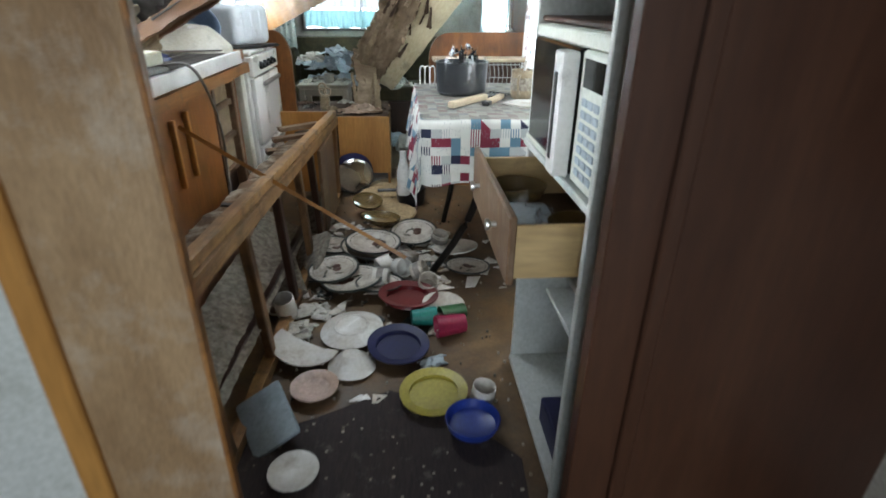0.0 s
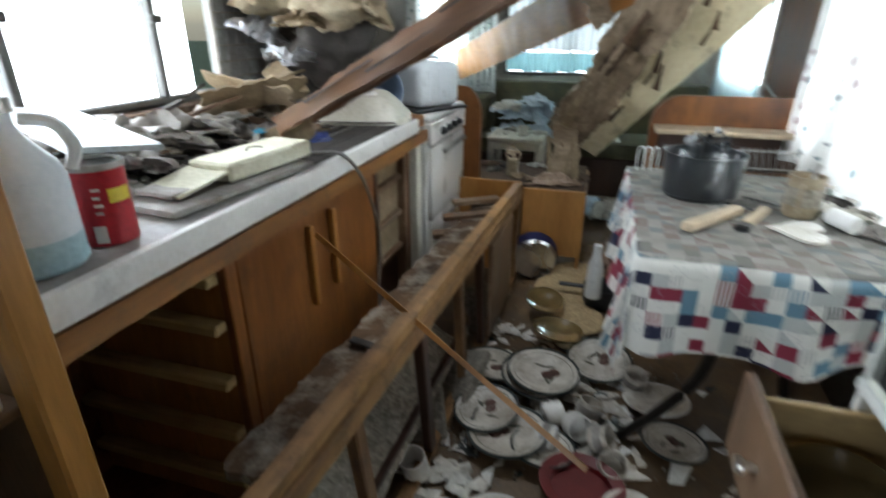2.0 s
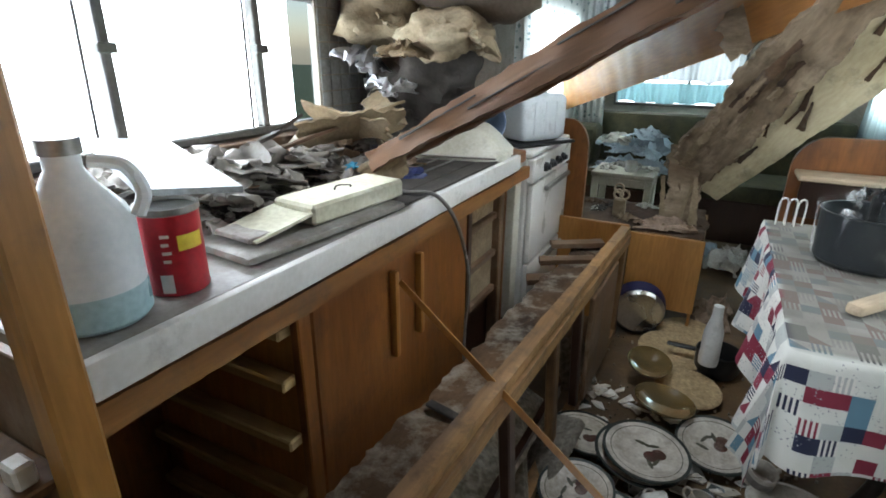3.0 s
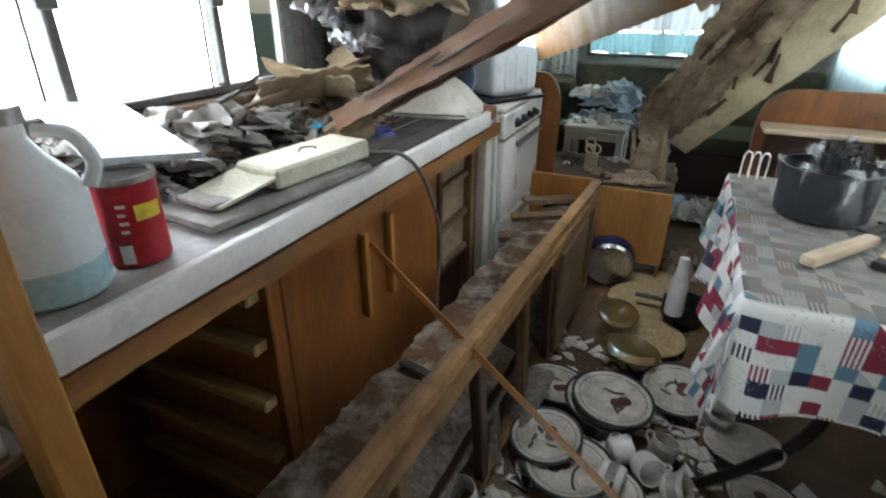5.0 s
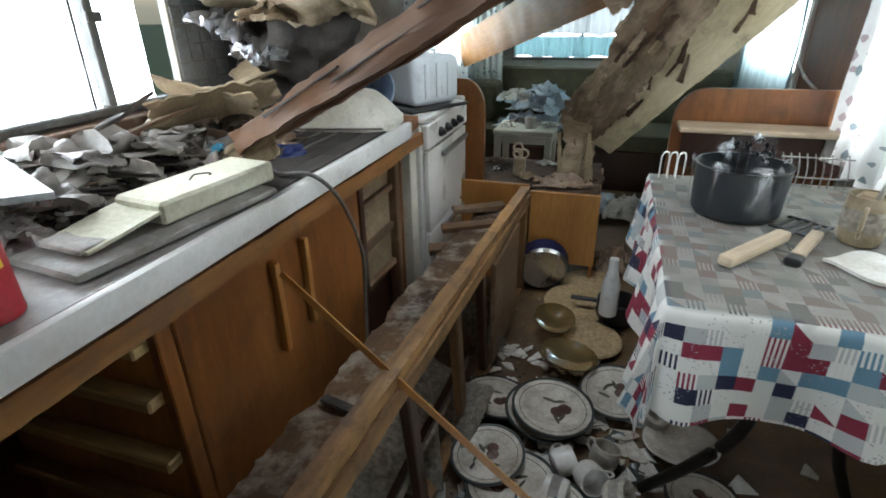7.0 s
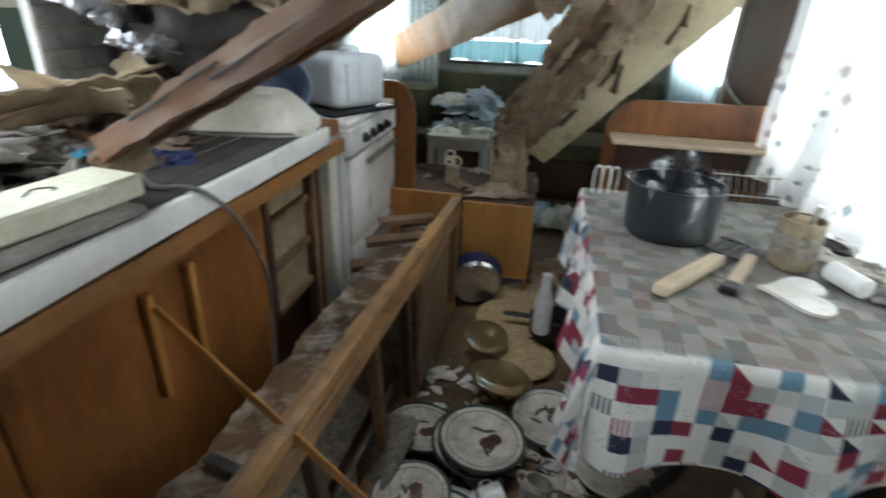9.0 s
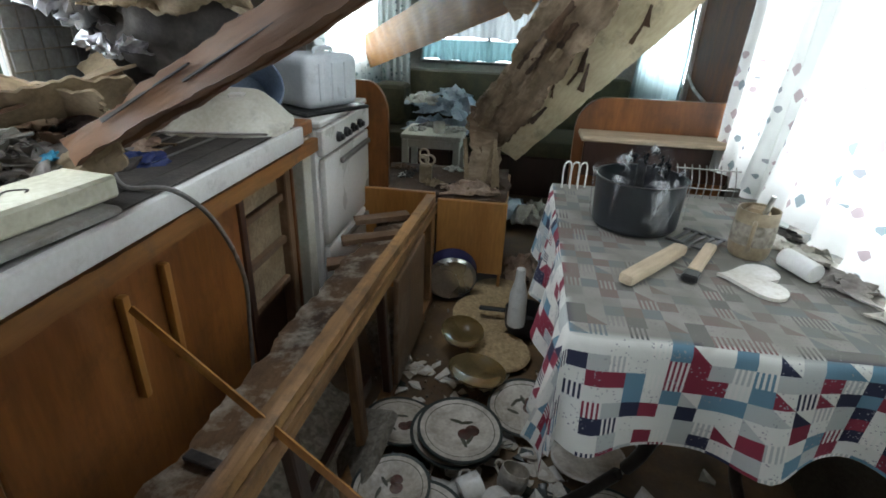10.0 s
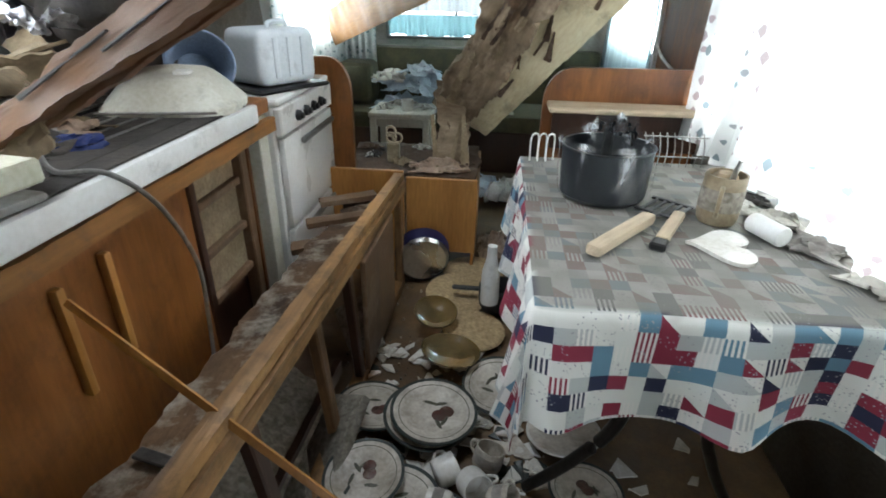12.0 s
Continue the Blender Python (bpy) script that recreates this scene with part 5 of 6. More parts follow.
part("rim", lathe([(0.0505, 0.126), (0.0525, 0.128), (0.0525, 0.137), (0.047, 0.137), (0.046, 0.129)], 32), M_TIN, can)
part("lid", lathe([(0, 0.131), (0.046, 0.131)], 32), M_TIN, can)


def patch(r, a0, a1, z0, z1, n=8):
    bm = bmesh.new()
    v0 = [bm.verts.new((r * math.cos(a), r * math.sin(a), z0)) for a in np.linspace(a0, a1, n)]
    v1 = [bm.verts.new((r * math.cos(a), r * math.sin(a), z1)) for a in np.linspace(a0, a1, n)]
    for i in range(n - 1):
        bm.faces.new((v0[i], v0[i + 1], v1[i + 1], v1[i]))
    return bm


part("flash", patch(0.0512, -0.45, 0.45, 0.072, 0.096), M_LABELY, can, "yellow label flash")
part("panel", patch(0.0512, -1.15, -0.75, 0.006, 0.036), M_LABELW, can, "white label panel")
for i in range(4):
    part("print_line", patch(0.0512, -0.95, -0.72 + 0.05 * (i % 2), 0.055 + 0.013 * i, 0.060 + 0.013 * i), M_LABELW, can)

bk = thing("paper_carton", "flattened yellowed paper carton on a tray", "carton", pose(-0.635, 1.69, W, 0, 0, 84))
part("tray", box((-0.24, -0.09, 0.0), (0.20, 0.08, 0.018), 0.012, seg=2), M_LAMINATE, bk, "grey plastic tray")
part("carton", box((-0.06, -0.06, 0.02), (0.23, 0.06, 0.062), 0.006), M_PAPER, bk)
bm = plank((-0.06, 0, 0.045), (-0.20, 0.0, 0.026), 0.115, 0.006, (0, 1, 0), 0.004, 10, 8, 0.004)
part("flap", bm, M_PAPER, bk)
part("print", box((-0.205, -0.05, 0.0245), (-0.14, 0.05, 0.0345), 0.002), M_RUBBISH, bk, "dark printed end")
part("hook_print", tube([(0.06, 0.0, 0.0625), (0.09, 0.02, 0.0625), (0.11, 0.0, 0.0625), (0.10, -0.01, 0.0625)], 0.002, 5), M_SOOT, bk)

ap = thing("roof_vent_lid", "cream plastic lid with a raised moulded top", "lid", pose(-0.715, 2.585, W, 0, 0, 12) @ Matrix.Diagonal((0.9, 1.0, 0.78, 1)))
bm = bmesh.new()
rings = []
for s, z in ((1.0, 0.0), (1.0, 0.022), (0.99, 0.027), (0.95, 0.036), (0.88, 0.052), (0.72, 0.092), (0.56, 0.122), (0.50, 0.129), (0.25, 0.134), (0.0, 0.135)):
    ring = []
    for k in range(40):
        a = 2 * math.pi * k / 40
        cx, cy = math.cos(a), math.sin(a)
        q = (abs(cx) ** 3.5 + abs(cy) ** 3.5) ** (-1 / 3.5)
        ring.append(bm.verts.new((0.2 * s * q * cx, 0.16 * s * q * cy, z + 0.03 * (1 - s) * cy * 0.5)))
    rings.append(ring)
for a, b in zip(rings, rings[1:]):
    for k in range(40):
        bm.faces.new((a[k], a[(k + 1) % 40], b[(k + 1) % 40], b[k]))
bmesh.ops.remove_doubles(bm, verts=bm.verts, dist=0.0004)
part("shell", bm, M_IVORY, ap)
part("lip", box((-0.17, -0.166, 0.018), (0.17, -0.158, 0.026), 0.003), M_RUBBISH, ap, "dark seam")
part("clip", box((0.02, -0.05, 0.116), (0.07, -0.01, 0.138), 0.005), M_WHITE, ap)

jg = thing("water_container", "white translucent plastic water container on the stove", "container", pose(-0.63, 3.06, 0.886, 0, 0, -30) @ Matrix.Diagonal((0.85, 0.9, 0.9, 1)))
part("tray", box((-0.11, -0.17, 0.0), (0.16, 0.18, 0.016), 0.01), M_BLACK, jg, "black burner tray")
part("body", box((-0.12, -0.13, 0.018), (0.13, 0.14, 0.225), 0.045, seg=4), M_MILKY, jg)
for y in (-0.06, 0.005, 0.07):
    part("rib", box((0.124, y - 0.012, 0.05), (0.136, y + 0.012, 0.195), 0.005, seg=2), M_MILKY, jg)
part("grip", tube([(0.05, -0.03, 0.222), (0.05, -0.02, 0.243), (0.05, 0.05, 0.243), (0.05, 0.06, 0.222)], 0.009, 8), M_MILKY, jg)
bm = lathe([(0, 0), (0.085, 0), (0.095, 0.01), (0.13, 0.15), (0.138, 0.155), (0.13, 0.158), (0.118, 0.145), (0.088, 0.014), (0, 0.01)], 36)
single("blue_basin", bm, material("slate_blue_plastic", (0.16, 0.21, 0.30), (0.11, 0.15, 0.22), 5, 0.4, 0.05, dirt=0.2), "slate blue plastic basin leaning beside the stove", "basin", pose(-0.78, 2.82, 0.955, 62, 20, 30) @ Matrix.Diagonal((0.75, 0.75, 0.75, 1)))
sk = thing("sink", "black-stained sink bowl half hidden by rubbish", "sink", pose(-0.79, 2.15, TOP))
part("rim", box((-0.22, -0.22, 0.001), (0.19, 0.47, 0.007), 0.003), M_SOOT, sk)
for i in range(6):
    part("drainer_rib", box((-0.16 + 0.055 * i, 0.02, 0.0075), (-0.148 + 0.055 * i, 0.44, 0.011), 0.002), M_TIN, sk)
part("drainer", box((0.192, -0.30, 0.001), (0.252, 0.48, 0.006), 0.002), M_SOOT, sk, "grey drainer edge strip")

# crumpled grey wrapping and torn tan boards that lie over the heaps
M_WRAP = material("grey_film", (0.42, 0.39, 0.35), (0.15, 0.135, 0.12), 7, 0.35, 0.3, dirt=0.25)
for i, (x, y, z, sx, sy, h, rz) in enumerate(((-0.83, 1.62, 0.03, 0.26, 0.34, 0.34, 20), (-0.88, 1.86, 0.05, 0.34, 0.28, 0.36, 75), (-0.79, 1.50, 0.0, 0.20, 0.22, 0.28, -30), (-0.92, 1.72, 0.07, 0.26, 0.30, 0.34, 140), (-0.80, 1.98, 0.02, 0.22, 0.24, 0.34, 10))):
    single("plastic_wrapping", crumple((sx, sy), 2100 + i, 24, h, 0.004, 1.3), M_WRAP, "crumpled grey plastic wrapping over the rubbish", "wrapping", pose(x, y, W + z, 8 * (i - 2), 10, rz), "wrapping on the worktop")
for i, (p, q, w) in enumerate((((-0.93, 1.98, 1.02), (-0.74, 2.22, 1.06), 0.12), ((-0.98, 2.10, 1.06), (-0.72, 2.12, 1.04), 0.09), ((-0.86, 2.26, 1.00), (-0.70, 2.08, 0.95), 0.07))):
    single("torn_board", plank(p, q, w, 0.007, (0.4, -0.5, 0.7), 0.012, 24, 2200 + i, 0.022, 0.7), M_TAN, "torn tan board lying over the rubbish", "board", None, "torn boards on the worktop")
for i in range(10):
    rnd = random.Random(2300 + i)
    single("insulation_tuft", crumple((rnd.uniform(0.07, 0.14), rnd.uniform(0.06, 0.12)), 2310 + i, 14, 0.6, 0.004, 1.6), M_PINKWOOL, "tuft of pinkish insulation wool along the window sill", "insulation", pose(rnd.uniform(-1.03, -0.93), 1.45 + 0.085 * i, W + rnd.uniform(0.03, 0.08), 0, 0, 50 * i), "insulation tufts")

# heaps of rubbish over the back of the worktop
heaps = (
    (-0.93, 1.55, 0.30, 0.5, M_RUBBISH), (-0.86, 1.68, 0.28, 0.42, M_SOOT), (-0.95, 1.75, 0.32, 0.55, M_RUBBISH), (-0.80, 1.95, 0.26, 0.45, M_SOOT),
    (-0.93, 1.97, 0.30, 0.6, M_PAPERW), (-0.99, 2.12, 0.26, 0.7, M_PINKWOOL), (-0.86, 2.15, 0.28, 0.5, M_RUBBISH), (-0.74, 2.12, 0.2, 0.35, M_SOOT),
    (-0.99, 2.32, 0.26, 0.9, M_RUBBISH), (-0.87, 2.28, 0.26, 0.6, M_TAN), (-0.99, 1.42, 0.2, 0.5, M_TAN), (-1.0, 1.86, 0.18, 0.7, M_PINKWOOL),
    (-0.82, 1.55, 0.2, 0.4, M_SOOT), (-0.82, 2.27, 0.16, 0.35, M_SOOT), (-0.90, 1.85, 0.2, 0.75, M_PAPERW), (-0.88, 1.62, 0.22, 0.6, M_PAPERW),
    (-0.80, 1.76, 0.2, 0.5, M_RUBBISH), (-0.97, 2.5, 0.2, 1.2, M_RUBBISH))
for i, (x, y, s, h, mt) in enumerate(heaps):
    lb = {"grey_rubbish": "crumpled grey rubbish heaped on the worktop", "dark_rubbish": "sooty dark rubbish heaped on the worktop", "white_paper": "crumpled dirty white paper on the worktop", "insulation_wool": "clump of pinkish insulation wool by the window", "tan_scrap": "crumpled tan scrap on the worktop"}[mt.name]
    single("crumpled_rubbish", crumple((s, s * 0.9), 120 + i, 18, h * 0.8, 0.005, 0.9), mt, lb, "rubbish", pose(x, y, W, 0, 0, 37 * i), "rubbish on the worktop")
for i in range(40):
    rnd = random.Random(340 + i)
    s = rnd.uniform(0.09, 0.2)
    x, y = rnd.uniform(-1.0, -0.78), rnd.uniform(1.45, 2.3)
    mt = (M_RUBBISH, M_PAPERW, M_RUBBISH, M_SOOT, M_PINKWOOL)[i % 5]
    single("crumpled_rubbish", crumple((s, s * rnd.uniform(0.6, 1.3)), 1400 + i, 16, rnd.uniform(0.25, 0.5), 0.004, 0.8), mt, "crumpled dirty wrapping in the rubbish pile", "rubbish", pose(x, y, W + rnd.uniform(0.02, 0.10) * (1 if x < -0.85 else 0.4), rnd.uniform(-25, 25), rnd.uniform(-25, 25), rnd.uniform(0, 360)), "rubbish on the worktop")
for i in range(26):
    rnd = random.Random(300 + i)
    x, y = rnd.uniform(-1.02, -0.74), rnd.uniform(1.5, 2.35)
    a = rnd.uniform(0, 3.14)
    ln = rnd.uniform(0.08, 0.26)
    z = W + rnd.uniform(0.02, 0.07)
    single("wood_splinter", plank((x, y, z), (x + ln * math.cos(a) * 0.5, y + ln * math.sin(a), z + rnd.uniform(-0.01, 0.025)), rnd.uniform(0.012, 0.035), 0.004, (1, 0.2, 0.3), 0.006, 10, 400 + i, 0.01, 0.6), (M_ROT, M_SOOT, M_GREYPLY, M_SOOT)[i % 4], "broken wood splinter among the rubbish", "splinter", None, "splinters on the worktop")
for i, (p, q, w, mt) in enumerate((((-0.96, 1.5, 0.95), (-0.86, 2.1, 1.05), 0.03, M_ROT), ((-0.88, 1.42, 0.92), (-0.95, 2.0, 1.07), 0.024, M_SOOT), ((-0.92, 2.0, 1.02), (-0.86, 2.36, 1.09), 0.09, M_TAN), ((-0.78, 2.28, 1.03), (-0.98, 2.40, 1.10), 0.06, M_TAN))):
    single("wood_strip", plank(p, q, w, 0.008, (1, 0, 0.2), 0.01, 24, 500 + i, 0.012), mt, "long broken wooden strip lying over the rubbish", "strip", None, "strips on the worktop")
for i, (x, y, z, s, mt) in enumerate(((-0.98, 2.36, 1.2, 0.16, M_FOIL), (-0.86, 2.3, 1.12, 0.1, M_FOIL), (-0.80, 2.33, 1.13, 0.07, M_FOIL), (-0.98, 2.5, 1.1, 0.14, M_FOIL), (-0.77, 1.99, 0.95, 0.055, M_CYAN), (-0.69, 2.14, 0.909, 0.10, M_BLUEBAG))):
    single("foil_scrap" if i < 4 else "plastic_scrap", crumple((s, s * 1.3), 150 + i, 12, 0.9 if i < 4 else 0.25), mt, "crumpled silver foil in the fallen rubbish" if i < 4 else "blue plastic scrap beside the sink", "scrap", pose(x, y, z, 0, 25, 60 * i))


def clump(size, seed):
    bm = bmesh.new()
    bmesh.ops.create_icosphere(bm, subdivisions=4, radius=1)
    for v in bm.verts:
        d = v.co.normalized()
        k = 1 + 0.45 * noise.noise(d * 1.6 + Vector((seed, 0, 0))) + 0.28 * abs(noise.noise(d * 4 + Vector((0, seed, 0)))) + 0.1 * noise.noise(d * 9)
        v.co = Vector((d.x * size[0], d.y * size[1], d.z * size[2])) * k
    return bm


for i, (x, y, z, s, mt) in enumerate(((-0.68, 2.38, 1.30, (0.12, 0.10, 0.065), M_CLUMP), (-0.95, 2.5, 1.36, (0.14, 0.18, 0.12), M_CLUMP), (-0.62, 2.5, 1.46, (0.2, 0.14, 0.11), M_CEIL), (-0.82, 2.55, 1.2, (0.16, 0.14, 0.14), M_SOOT), (-0.95, 2.66, 1.05, (0.12, 0.2, 0.16), M_SOOT))):
    single("insulation_clump", clump(s, 5 + i), mt, "torn clump of ceiling insulation hanging over the sink", "insulation", pose(x, y, z), "fallen insulation")

for i, (x, y, z, s, mt) in enumerate(((-0.62, 2.36, 1.27, 0.24, M_CLUMP), (-0.78, 2.33, 1.22, 0.22, M_TAN), (-0.88, 2.42, 1.30, 0.24, M_CLUMP), (-0.72, 2.45, 1.36, 0.26, M_TAN))):
    single("torn_lining", crumple((s, s * 0.8), 1600 + i, 20, 0.5, 0.006, 1.2), mt, "torn strip of ceiling lining hanging over the sink", "lining", pose(x, y, z, 25 * (i - 1), 20 - 14 * i, 70 * i), "fallen lining")

# cable and stick
single("electric_cable", tube([(-0.66, 2.02, W + 0.05), (-0.60, 1.98, W + 0.012), (CX + 0.03, 2.0, TOP + 0.008), (CX + 0.045, 2.10, 0.80), (CX + 0.04, 2.19, 0.62), (CX + 0.03, 2.2, 0.45), (CX + 0.04, 2.17, 0.33)], 0.0055, 8), M_CABLE, "grey electric cable trailing over the worktop edge", "cable")
single("wooden_stick", plank((-0.515, 1.83, 0.735), (0.22, 1.64, 0.33), 0.013, 0.007, (0, 0.5, 1), 0.001, 20, 44, 0.0005), M_PLYX, "long thin wooden stick leaning across the fallen frame", "stick")

# ---------------- crockery on the floor ----------------
def plate(r, deep=0.02, base=0.55):
    return [(0, 0.006), (r * base, 0.006), (r * (base + 0.08), 0.009), (r * 0.74, deep * 0.7), (r, deep), (r, deep + 0.004), (r * 0.72, deep * 0.7 + 0.005), (r * base, 0.012), (0, 0.011)]


def decorated_plate(m, r, label, group, rim=M_RIM, face=M_DUSTYCHINA, motif=True, seed=0):
    k = thing("dinner_plate", label, "plate", m, group)
    d = 0.022
    part("dish", lathe(plate(r, d), 44), face, k)
    part("rim", lathe([(r * 0.935, d * 0.93 + 0.0035), (r * 0.935, d * 0.93 + 0.006), (r * 1.005, d + 0.0055), (r * 1.006, d - 0.001), (r * 0.99, d - 0.002)], 44), rim, k, "dark green rim")
    if motif:
        rnd = random.Random(seed)
        part("ring", lathe([(r * 0.60, 0.0142), (r * 0.63, 0.0152)], 44), M_LEAF, k)
        part("ring", lathe([(r * 0.80, d * 0.79 + 0.0055), (r * 0.82, d * 0.81 + 0.0058)], 44), M_LEAF, k)
        for i in range(2):
            bm = lathe([(0, 0.0135), (r * 0.15, 0.0135), (r * 0.17, 0.0125)], 16)
            bmesh.ops.transform(bm, matrix=pose(r * (0.1 + 0.2 * i), r * (-0.1 + 0.08 * i), 0), verts=bm.verts)
            part("fruit_motif", bm, M_MOTIF, k)
        for i in range(4):
            a = rnd.uniform(0, 6.28)
            bm = lathe([(0, 0.0132), (r * 0.09, 0.0132), (r * 0.1, 0.0122)], 8)
            bmesh.ops.transform(bm, matrix=pose(r * 0.32 * math.cos(a), r * 0.32 * math.sin(a), 0, 0, 0, 50 * i) @ Matrix.Diagonal((1.8, 0.5, 1, 1)), verts=bm.verts)
            part("leaf_motif", bm, M_LEAF, k)
    return k


G = "crockery on the floor"
decorated_plate(pose(0.064, 2.328, 0.058, 3, 2, 20), 0.132, "large dusty dinner plate with a dark rim and fruit print", G, seed=1)
decorated_plate(pose(0.047, 2.333, 0.034, 2, 3, 0), 0.138, "large dusty dinner plate with a dark rim", G, seed=2, motif=False)
decorated_plate(pose(-0.129, 2.354, 0.03, -5, 6, 10), 0.118, "dusty dinner plate with a dark rim and fruit print", G, seed=3)
decorated_plate(pose(0.262, 2.501, 0.03, 4, -8, 60), 0.122, "dusty dinner plate with a dark rim half under the tablecloth", G, seed=4)
decorated_plate(pose(-0.008, 2.017, 0.03, 4, 3, 200), 0.13, "dusty dinner plate with a printed rim among shards", G, seed=5)
decorated_plate(pose(-0.094, 2.094, 0.04, -4, -6, 80), 0.11, "dusty printed plate leaning on the shards", G, seed=7)
decorated_plate(pose(0.105, 1.988, 0.02, 6, 2, 150), 0.10, "small dusty plate with a dark rim", G, seed=8)
decorated_plate(pose(0.494, 2.123, 0.02, 3, 5, 100), 0.10, "dusty plate under the table", G, seed=6)
decorated_plate(pose(0.458, 2.323, 0.02, -3, 8, 100), 0.11, "pale saucer plate under the table", G, rim=M_CHINA, motif=False)
for x, y, z, r, mt, nm, lb, tilt in (
        (0.076, 3.080, 0.03, 0.135, M_WICKER, "woven_placemat", "round tan woven placemat", 8), (0.163, 2.820, 0.03, 0.12, M_WICKER, "woven_placemat", "round tan woven placemat", 4),
        (0.136, 3.300, 0.02, 0.14, M_WICKER, "woven_placemat", "round tan woven placemat", 2)):
    single(nm, lathe([(0, 0), (r, 0), (r * 1.01, 0.006), (r * 0.94, 0.012), (0, 0.009)], 40), mt, lb, "placemat", pose(x, y, z, tilt, tilt / 2, 0), G)
for x, y, z, r, tl in ((0.007, 2.840, 0.06, 0.085, 12), (0.086, 2.607, 0.05, 0.105, -5)):
    single("glass_bowl", lathe([(0, 0.004), (r * 0.4, 0.0), (r * 0.72, 0.018), (r, 0.045), (r * 0.97, 0.036), (r * 0.7, 0.022), (r * 0.36, 0.008), (0, 0.009)], 36), M_AMBER, "smoked amber glass bowl, dusty", "bowl", pose(x, y, z, tl, 6, 0), G)
pn = thing("frying_pan", "steel pan with a dark blue enamel outside lying on its side", "pan", pose(-0.085, 3.19, 0.127, -84, 0, 14))
part("bowl", lathe([(0, 0), (0.10, 0.0), (0.118, 0.02), (0.125, 0.075), (0.121, 0.075), (0.112, 0.02), (0, 0.006)], 36), M_STEEL, pn)
part("outside", lathe([(0.116, 0.012), (0.1205, 0.022), (0.1268, 0.074)], 36), M_NAVY, pn)
bl = thing("black_saucepan", "black saucepan on the floor under the tablecloth edge", "pan", pose(0.257, 3.050, 0.003, 0, 0, 180))
part("bowl", lathe([(0, 0), (0.075, 0), (0.085, 0.02), (0.088, 0.10), (0.084, 0.10), (0.08, 0.02), (0, 0.008)], 32), M_BLACK, bl)
part("handle", box((0.085, -0.012, 0.075), (0.2, 0.012, 0.09), 0.005), M_BLACK, bl)
single("white_bottle", lathe([(0, 0), (0.035, 0), (0.037, 0.02), (0.035, 0.14), (0.02, 0.2), (0.018, 0.25), (0, 0.255)], 24), M_WHITEEDGE, "white plastic bottle standing by the table", "bottle", pose(0.215, 2.920, 0.105))
for x, y, rz, rx in ((0.184, 2.123, 30, 70), (0.228, 2.190, 140, 20), (0.142, 2.027, 260, 90), (0.249, 2.056, 80, 60), (0.382, 2.416, 40, 15), (0.094, 2.123, 120, 80), (0.306, 1.979, 10, 30)):
    mug("teacup", 0.042, 0.062, M_CHINA if rx > 60 else M_DUSTYCHINA, "white teacup with a dark band lying in the crockery", pose(x, y, 0.045 if rx > 50 else 0.02, rx, 0, rz), G, "cup", M_RUBBISH if rz % 3 else None)
# near the doorway
single("red_dish", lathe(plate(0.12, 0.034, 0.7), 40), M_RED, "dark red plastic dish", "dish", pose(0.225, 1.864, 0.022, -4, 3, 0), G)
single("navy_dish", lathe(plate(0.108, 0.03, 0.7), 40), M_NAVY, "navy blue plastic plate", "dish", pose(0.186, 1.552, 0.014, 4, 2, 0), G)
single("mustard_dish", lathe(plate(0.105, 0.026, 0.72), 40), M_YELLOW, "mustard yellow plastic plate", "dish", pose(0.296, 1.309, 0.012, 2, -2, 0), G)
single("blue_bowl", lathe([(0, 0.003), (0.04, 0), (0.07, 0.03), (0.078, 0.055), (0.075, 0.056), (0.066, 0.03), (0, 0.01)], 32), M_BLUE, "bright blue plastic bowl", "bowl", pose(0.397, 1.160, 0.009), G)
single("upturned_plate", lathe([(0, 0.022), (0.055, 0.022), (0.057, 0.026), (0.062, 0.026), (0.065, 0.021), (0.115, 0.002), (0.113, -0.002), (0, 0.016)], 40), M_CHINA, "white china plate lying upside down", "plate", pose(0.016, 1.676, 0.022, 3, -3, 0), G)
single("upturned_bowl", lathe([(0, 0.05), (0.03, 0.05), (0.034, 0.046), (0.055, 0.03), (0.066, 0.01), (0.08, 0.002), (0.08, -0.002), (0.06, 0.004), (0, 0.044)], 36), M_CHINA, "white china bowl lying upside down", "bowl", pose(0.031, 1.480, 0.01, -3, 2, 0), G)
bp_ = thing("broken_plate", "broken half of a white china plate", "plate", pose(-0.131, 1.566, 0.025, 5, 8, 0), G)
bm = lathe(plate(0.115, 0.024), 40)
bmesh.ops.bisect_plane(bm, geom=list(bm.verts) + list(bm.edges) + list(bm.faces), plane_co=(0, 0.02, 0), plane_no=(0.45, 1, 0), clear_outer=True)
part("half", bm, M_CHINA, bp_)
single("blush_dish", lathe(plate(0.075, 0.02, 0.6), 24), M_BLUSH, "pinkish china dish with pointed edges", "dish", pose(-0.073, 1.361, 0.012, 0, 0, 15), G)
single("pale_blue_lid", box((-0.07, -0.09, 0), (0.07, 0.09, 0.02), 0.012, seg=2), M_PALEBLUE, "pale blue plastic box lid", "lid", pose(-0.176, 1.206, 0.045, 22, -25, 20), G)
single("white_dish", lathe(plate(0.065, 0.018, 0.6), 32), M_CHINA, "small white dish on the mat", "dish", pose(-0.080, 1.040, 0.009, 0, 0, 0), G)
single("white_plate", lathe(plate(0.085, 0.02), 36), M_CHINA, "white plate with a green edge behind the beakers", "plate", pose(0.362, 1.806, 0.02, 4, 4, 0), G)


def beaker(m, mat, label, r=0.036, h=0.095):
    return single("beaker", lathe([(0, 0), (r * 0.8, 0), (r, h), (r * 0.93, h), (r * 0.74, 0.006), (0, 0.005)], 28), mat, label, "beaker", m, "plastic beakers")


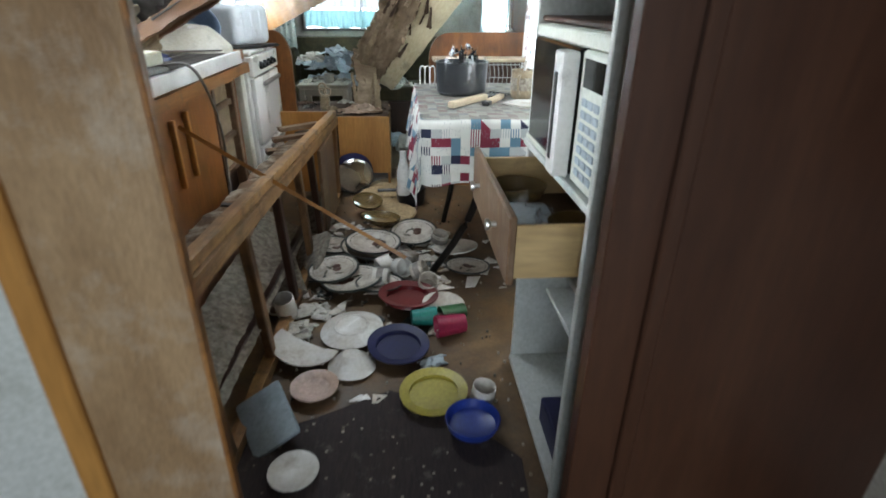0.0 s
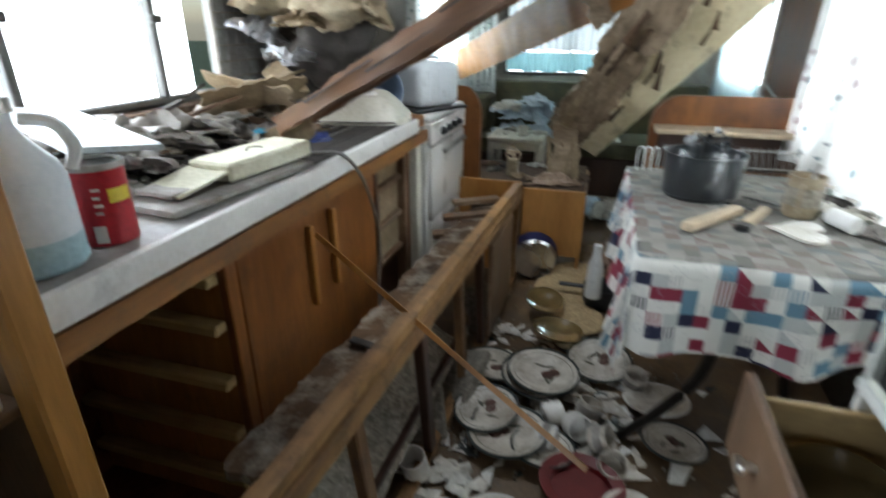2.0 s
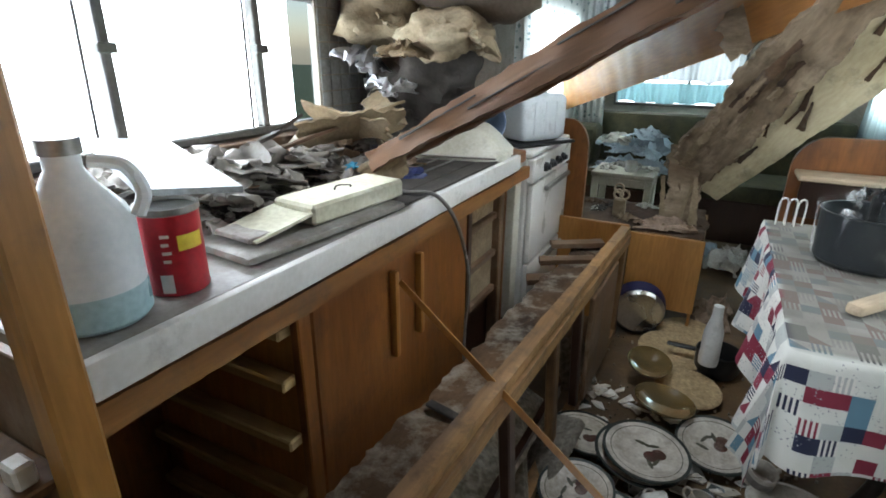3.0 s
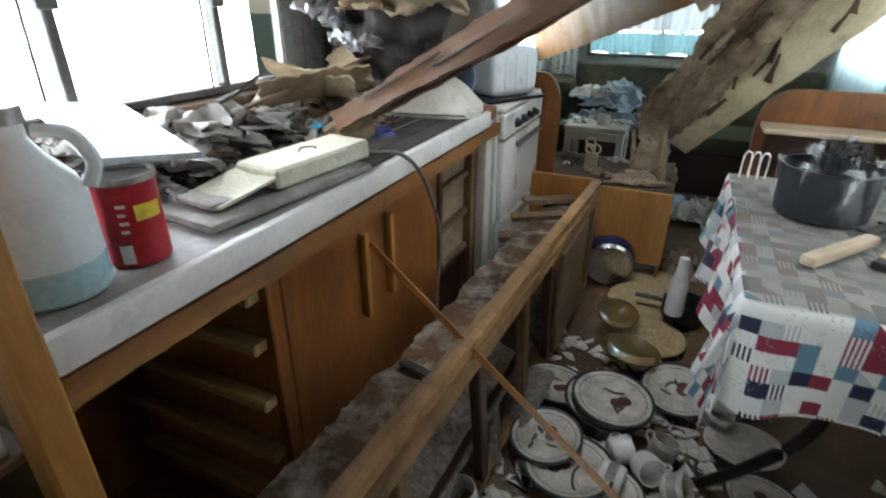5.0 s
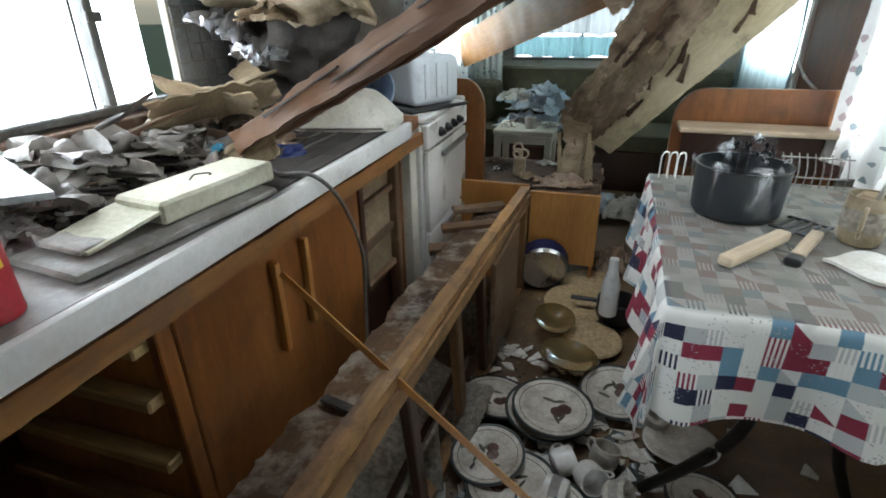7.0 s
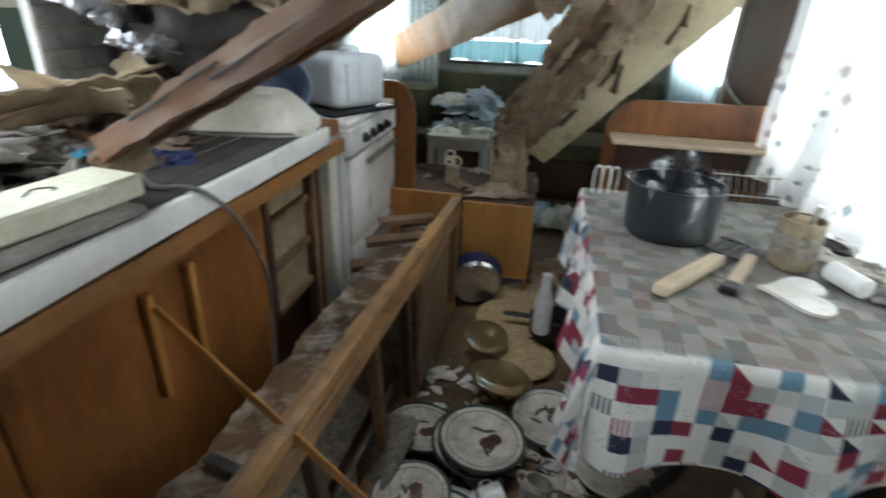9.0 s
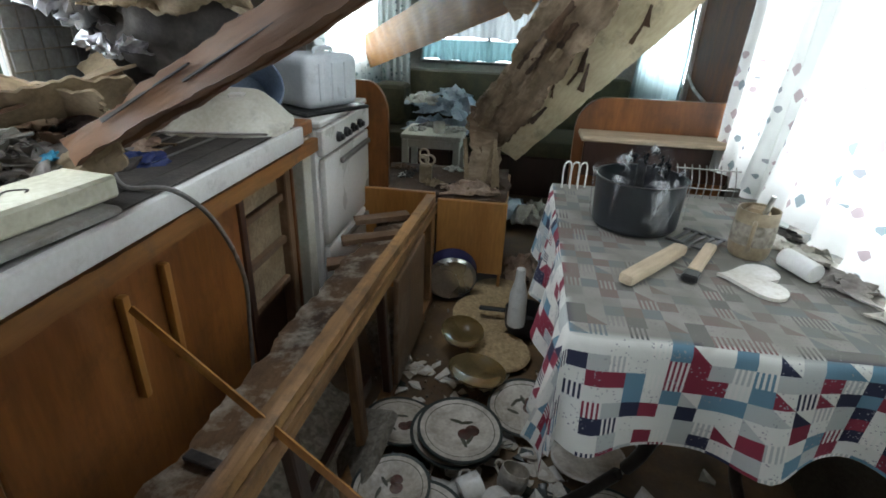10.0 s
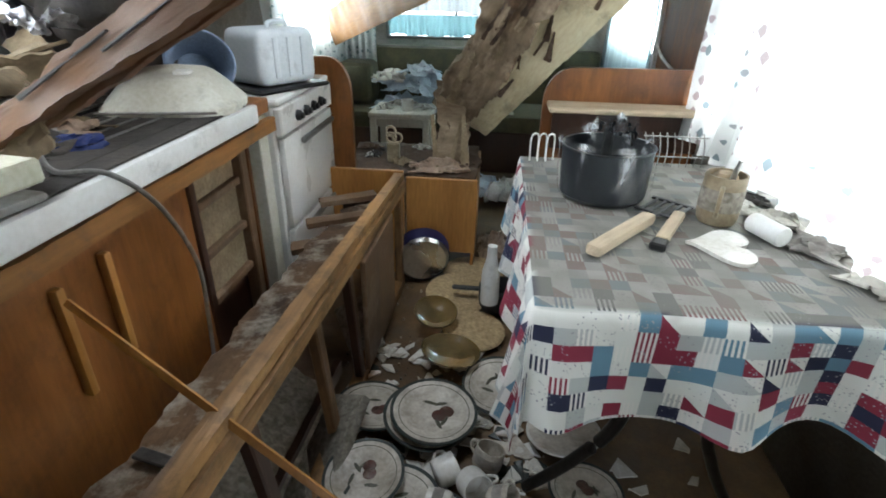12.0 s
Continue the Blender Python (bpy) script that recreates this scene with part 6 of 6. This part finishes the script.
beaker(pose(0.235, 1.710, 0.042, 0, 90, 8), M_TEAL, "teal plastic beaker lying on its side")
beaker(pose(0.431, 1.667, 0.044, 0, -90, 12), M_PINK, "raspberry plastic beaker lying on its side", 0.042, 0.11)
beaker(pose(0.439, 1.758, 0.04, 0, -90, 20), M_GREEN, "green plastic beaker lying on its side", 0.036, 0.10)
mug("white_mug", 0.036, 0.085, M_CHINA, "white mug with a dark band on the mat", pose(0.434, 1.266, 0.005, 8, 0, 60), G, band=M_RUBBISH)
mug("white_mug", 0.04, 0.09, M_CHINA, "white mug with blue print inside the frame", pose(-0.237, 1.796, 0.02, -12, 10, 200), G)
single("blue_packet", crumple((0.12, 0.08), 166, 10, 0.3), M_PALEBLUE, "blue and white paper packet", "packet", pose(0.306, 1.489, 0.001, 0, 0, 20))
for i, (x, y, z, s, rz) in enumerate(((-0.267, 2.735, 0.07, 0.11, 20), (-0.214, 2.211, 0.05, 0.13, -25), (-0.300, 2.046, 0.05, 0.12, 10))):
    single("foam_block", box((-s * 0.6, -s, -0.015), (s * 0.6, s, 0.02), 0.008, seg=2), M_SPECKLE, "speckled broken board leaning among the shards", "board", pose(x, y, z, 30, -25, rz), "broken boards")
single("crumpled_napkin", crumple((0.18, 0.16), 171, 14, 0.35), M_PAPERW, "crumpled dirty white paper inside the frame", "paper", pose(-0.189, 1.691, 0.002))
single("crumpled_napkin", crumple((0.18, 0.14), 172, 14, 0.3), M_PAPERW, "crumpled dirty white paper on the floor", "paper", pose(-0.143, 1.835, 0.002))
# litter by the seat locker
single("insulation_wool", crumple((0.2, 0.35), 181, 18, 0.7), M_PINKWOOL, "pinkish torn insulation spilling beside the locker", "insulation", pose(0.23, 3.58, 0.0))
single("insulation_wool", crumple((0.36, 0.16), 182, 18, 0.35), M_PINKWOOL, "pinkish torn insulation on the locker top", "insulation", pose(-0.04, 3.45, 0.466))
for i in range(14):
    rnd = random.Random(600 + i)
    x, y = rnd.uniform(-0.50, 0.10), rnd.uniform(3.40, 3.80)
    single("rubble_piece", crumple((rnd.uniform(0.05, 0.12), rnd.uniform(0.05, 0.1)), 610 + i, 8, 0.5), (M_ROT, M_SOOT, M_TAN, M_PAPERW)[i % 4], "scrap of rotten wood on the locker top", "rubble", pose(x, y, 0.467, 0, 0, rnd.uniform(0, 360)), "scraps on the locker")
for i in range(3):
    single("timber_offcut", plank((-0.46, 2.65 + 0.16 * i, 0.43 + 0.02 * i), (-0.26, 2.73 + 0.16 * i, 0.445 + 0.02 * i), 0.06, 0.02, (0, 1, 0), 0.002, 8, 700 + i, 0.006), M_GREYPLY, "brown timber offcut on the fallen cupboard", "offcut", None, "timber offcuts")
# shards
for i in range(250):
    rnd = random.Random(800 + i)
    if i < 70 or i > 110:
        x, y = rnd.uniform(-0.24, 0.38), rnd.uniform(1.9, 2.75)
    elif i < 90:
        x, y = rnd.uniform(-0.22, 0.3), rnd.uniform(1.2, 1.9)
    else:
        x, y = rnd.uniform(0.28, 0.82), rnd.uniform(1.98, 2.55)
    single("china_shard", shard(900 + i, rnd.uniform(0.014, 0.05)), (M_CHINA, M_DUSTYCHINA, M_DUSTYCHINA, M_CHINA, M_RIM)[i % 5], "broken white china shard", "shard", pose(x, y, 0.001, rnd.uniform(-6, 6), rnd.uniform(-6, 6), rnd.uniform(0, 360)), "china shards")
crumbs = bmesh.new()
for i in range(500):
    rnd = random.Random(2000 + i)
    x, y, s = rnd.uniform(-0.3, 0.55), rnd.uniform(0.85, 3.2), rnd.uniform(0.003, 0.009)
    add_box(crumbs, (x, y, 0.0), (x + s, y + s * 0.8, s * 0.7 + 0.004), 0, None)
tagged(single("floor_crumbs", crumbs, material("pale_crumbs", (0.5, 0.46, 0.4), (0.2, 0.15, 0.1), 30, 0.9, 0.2, island=0.7), "crumbs of plaster and wood on the floor", "debris"), kind="stuff")
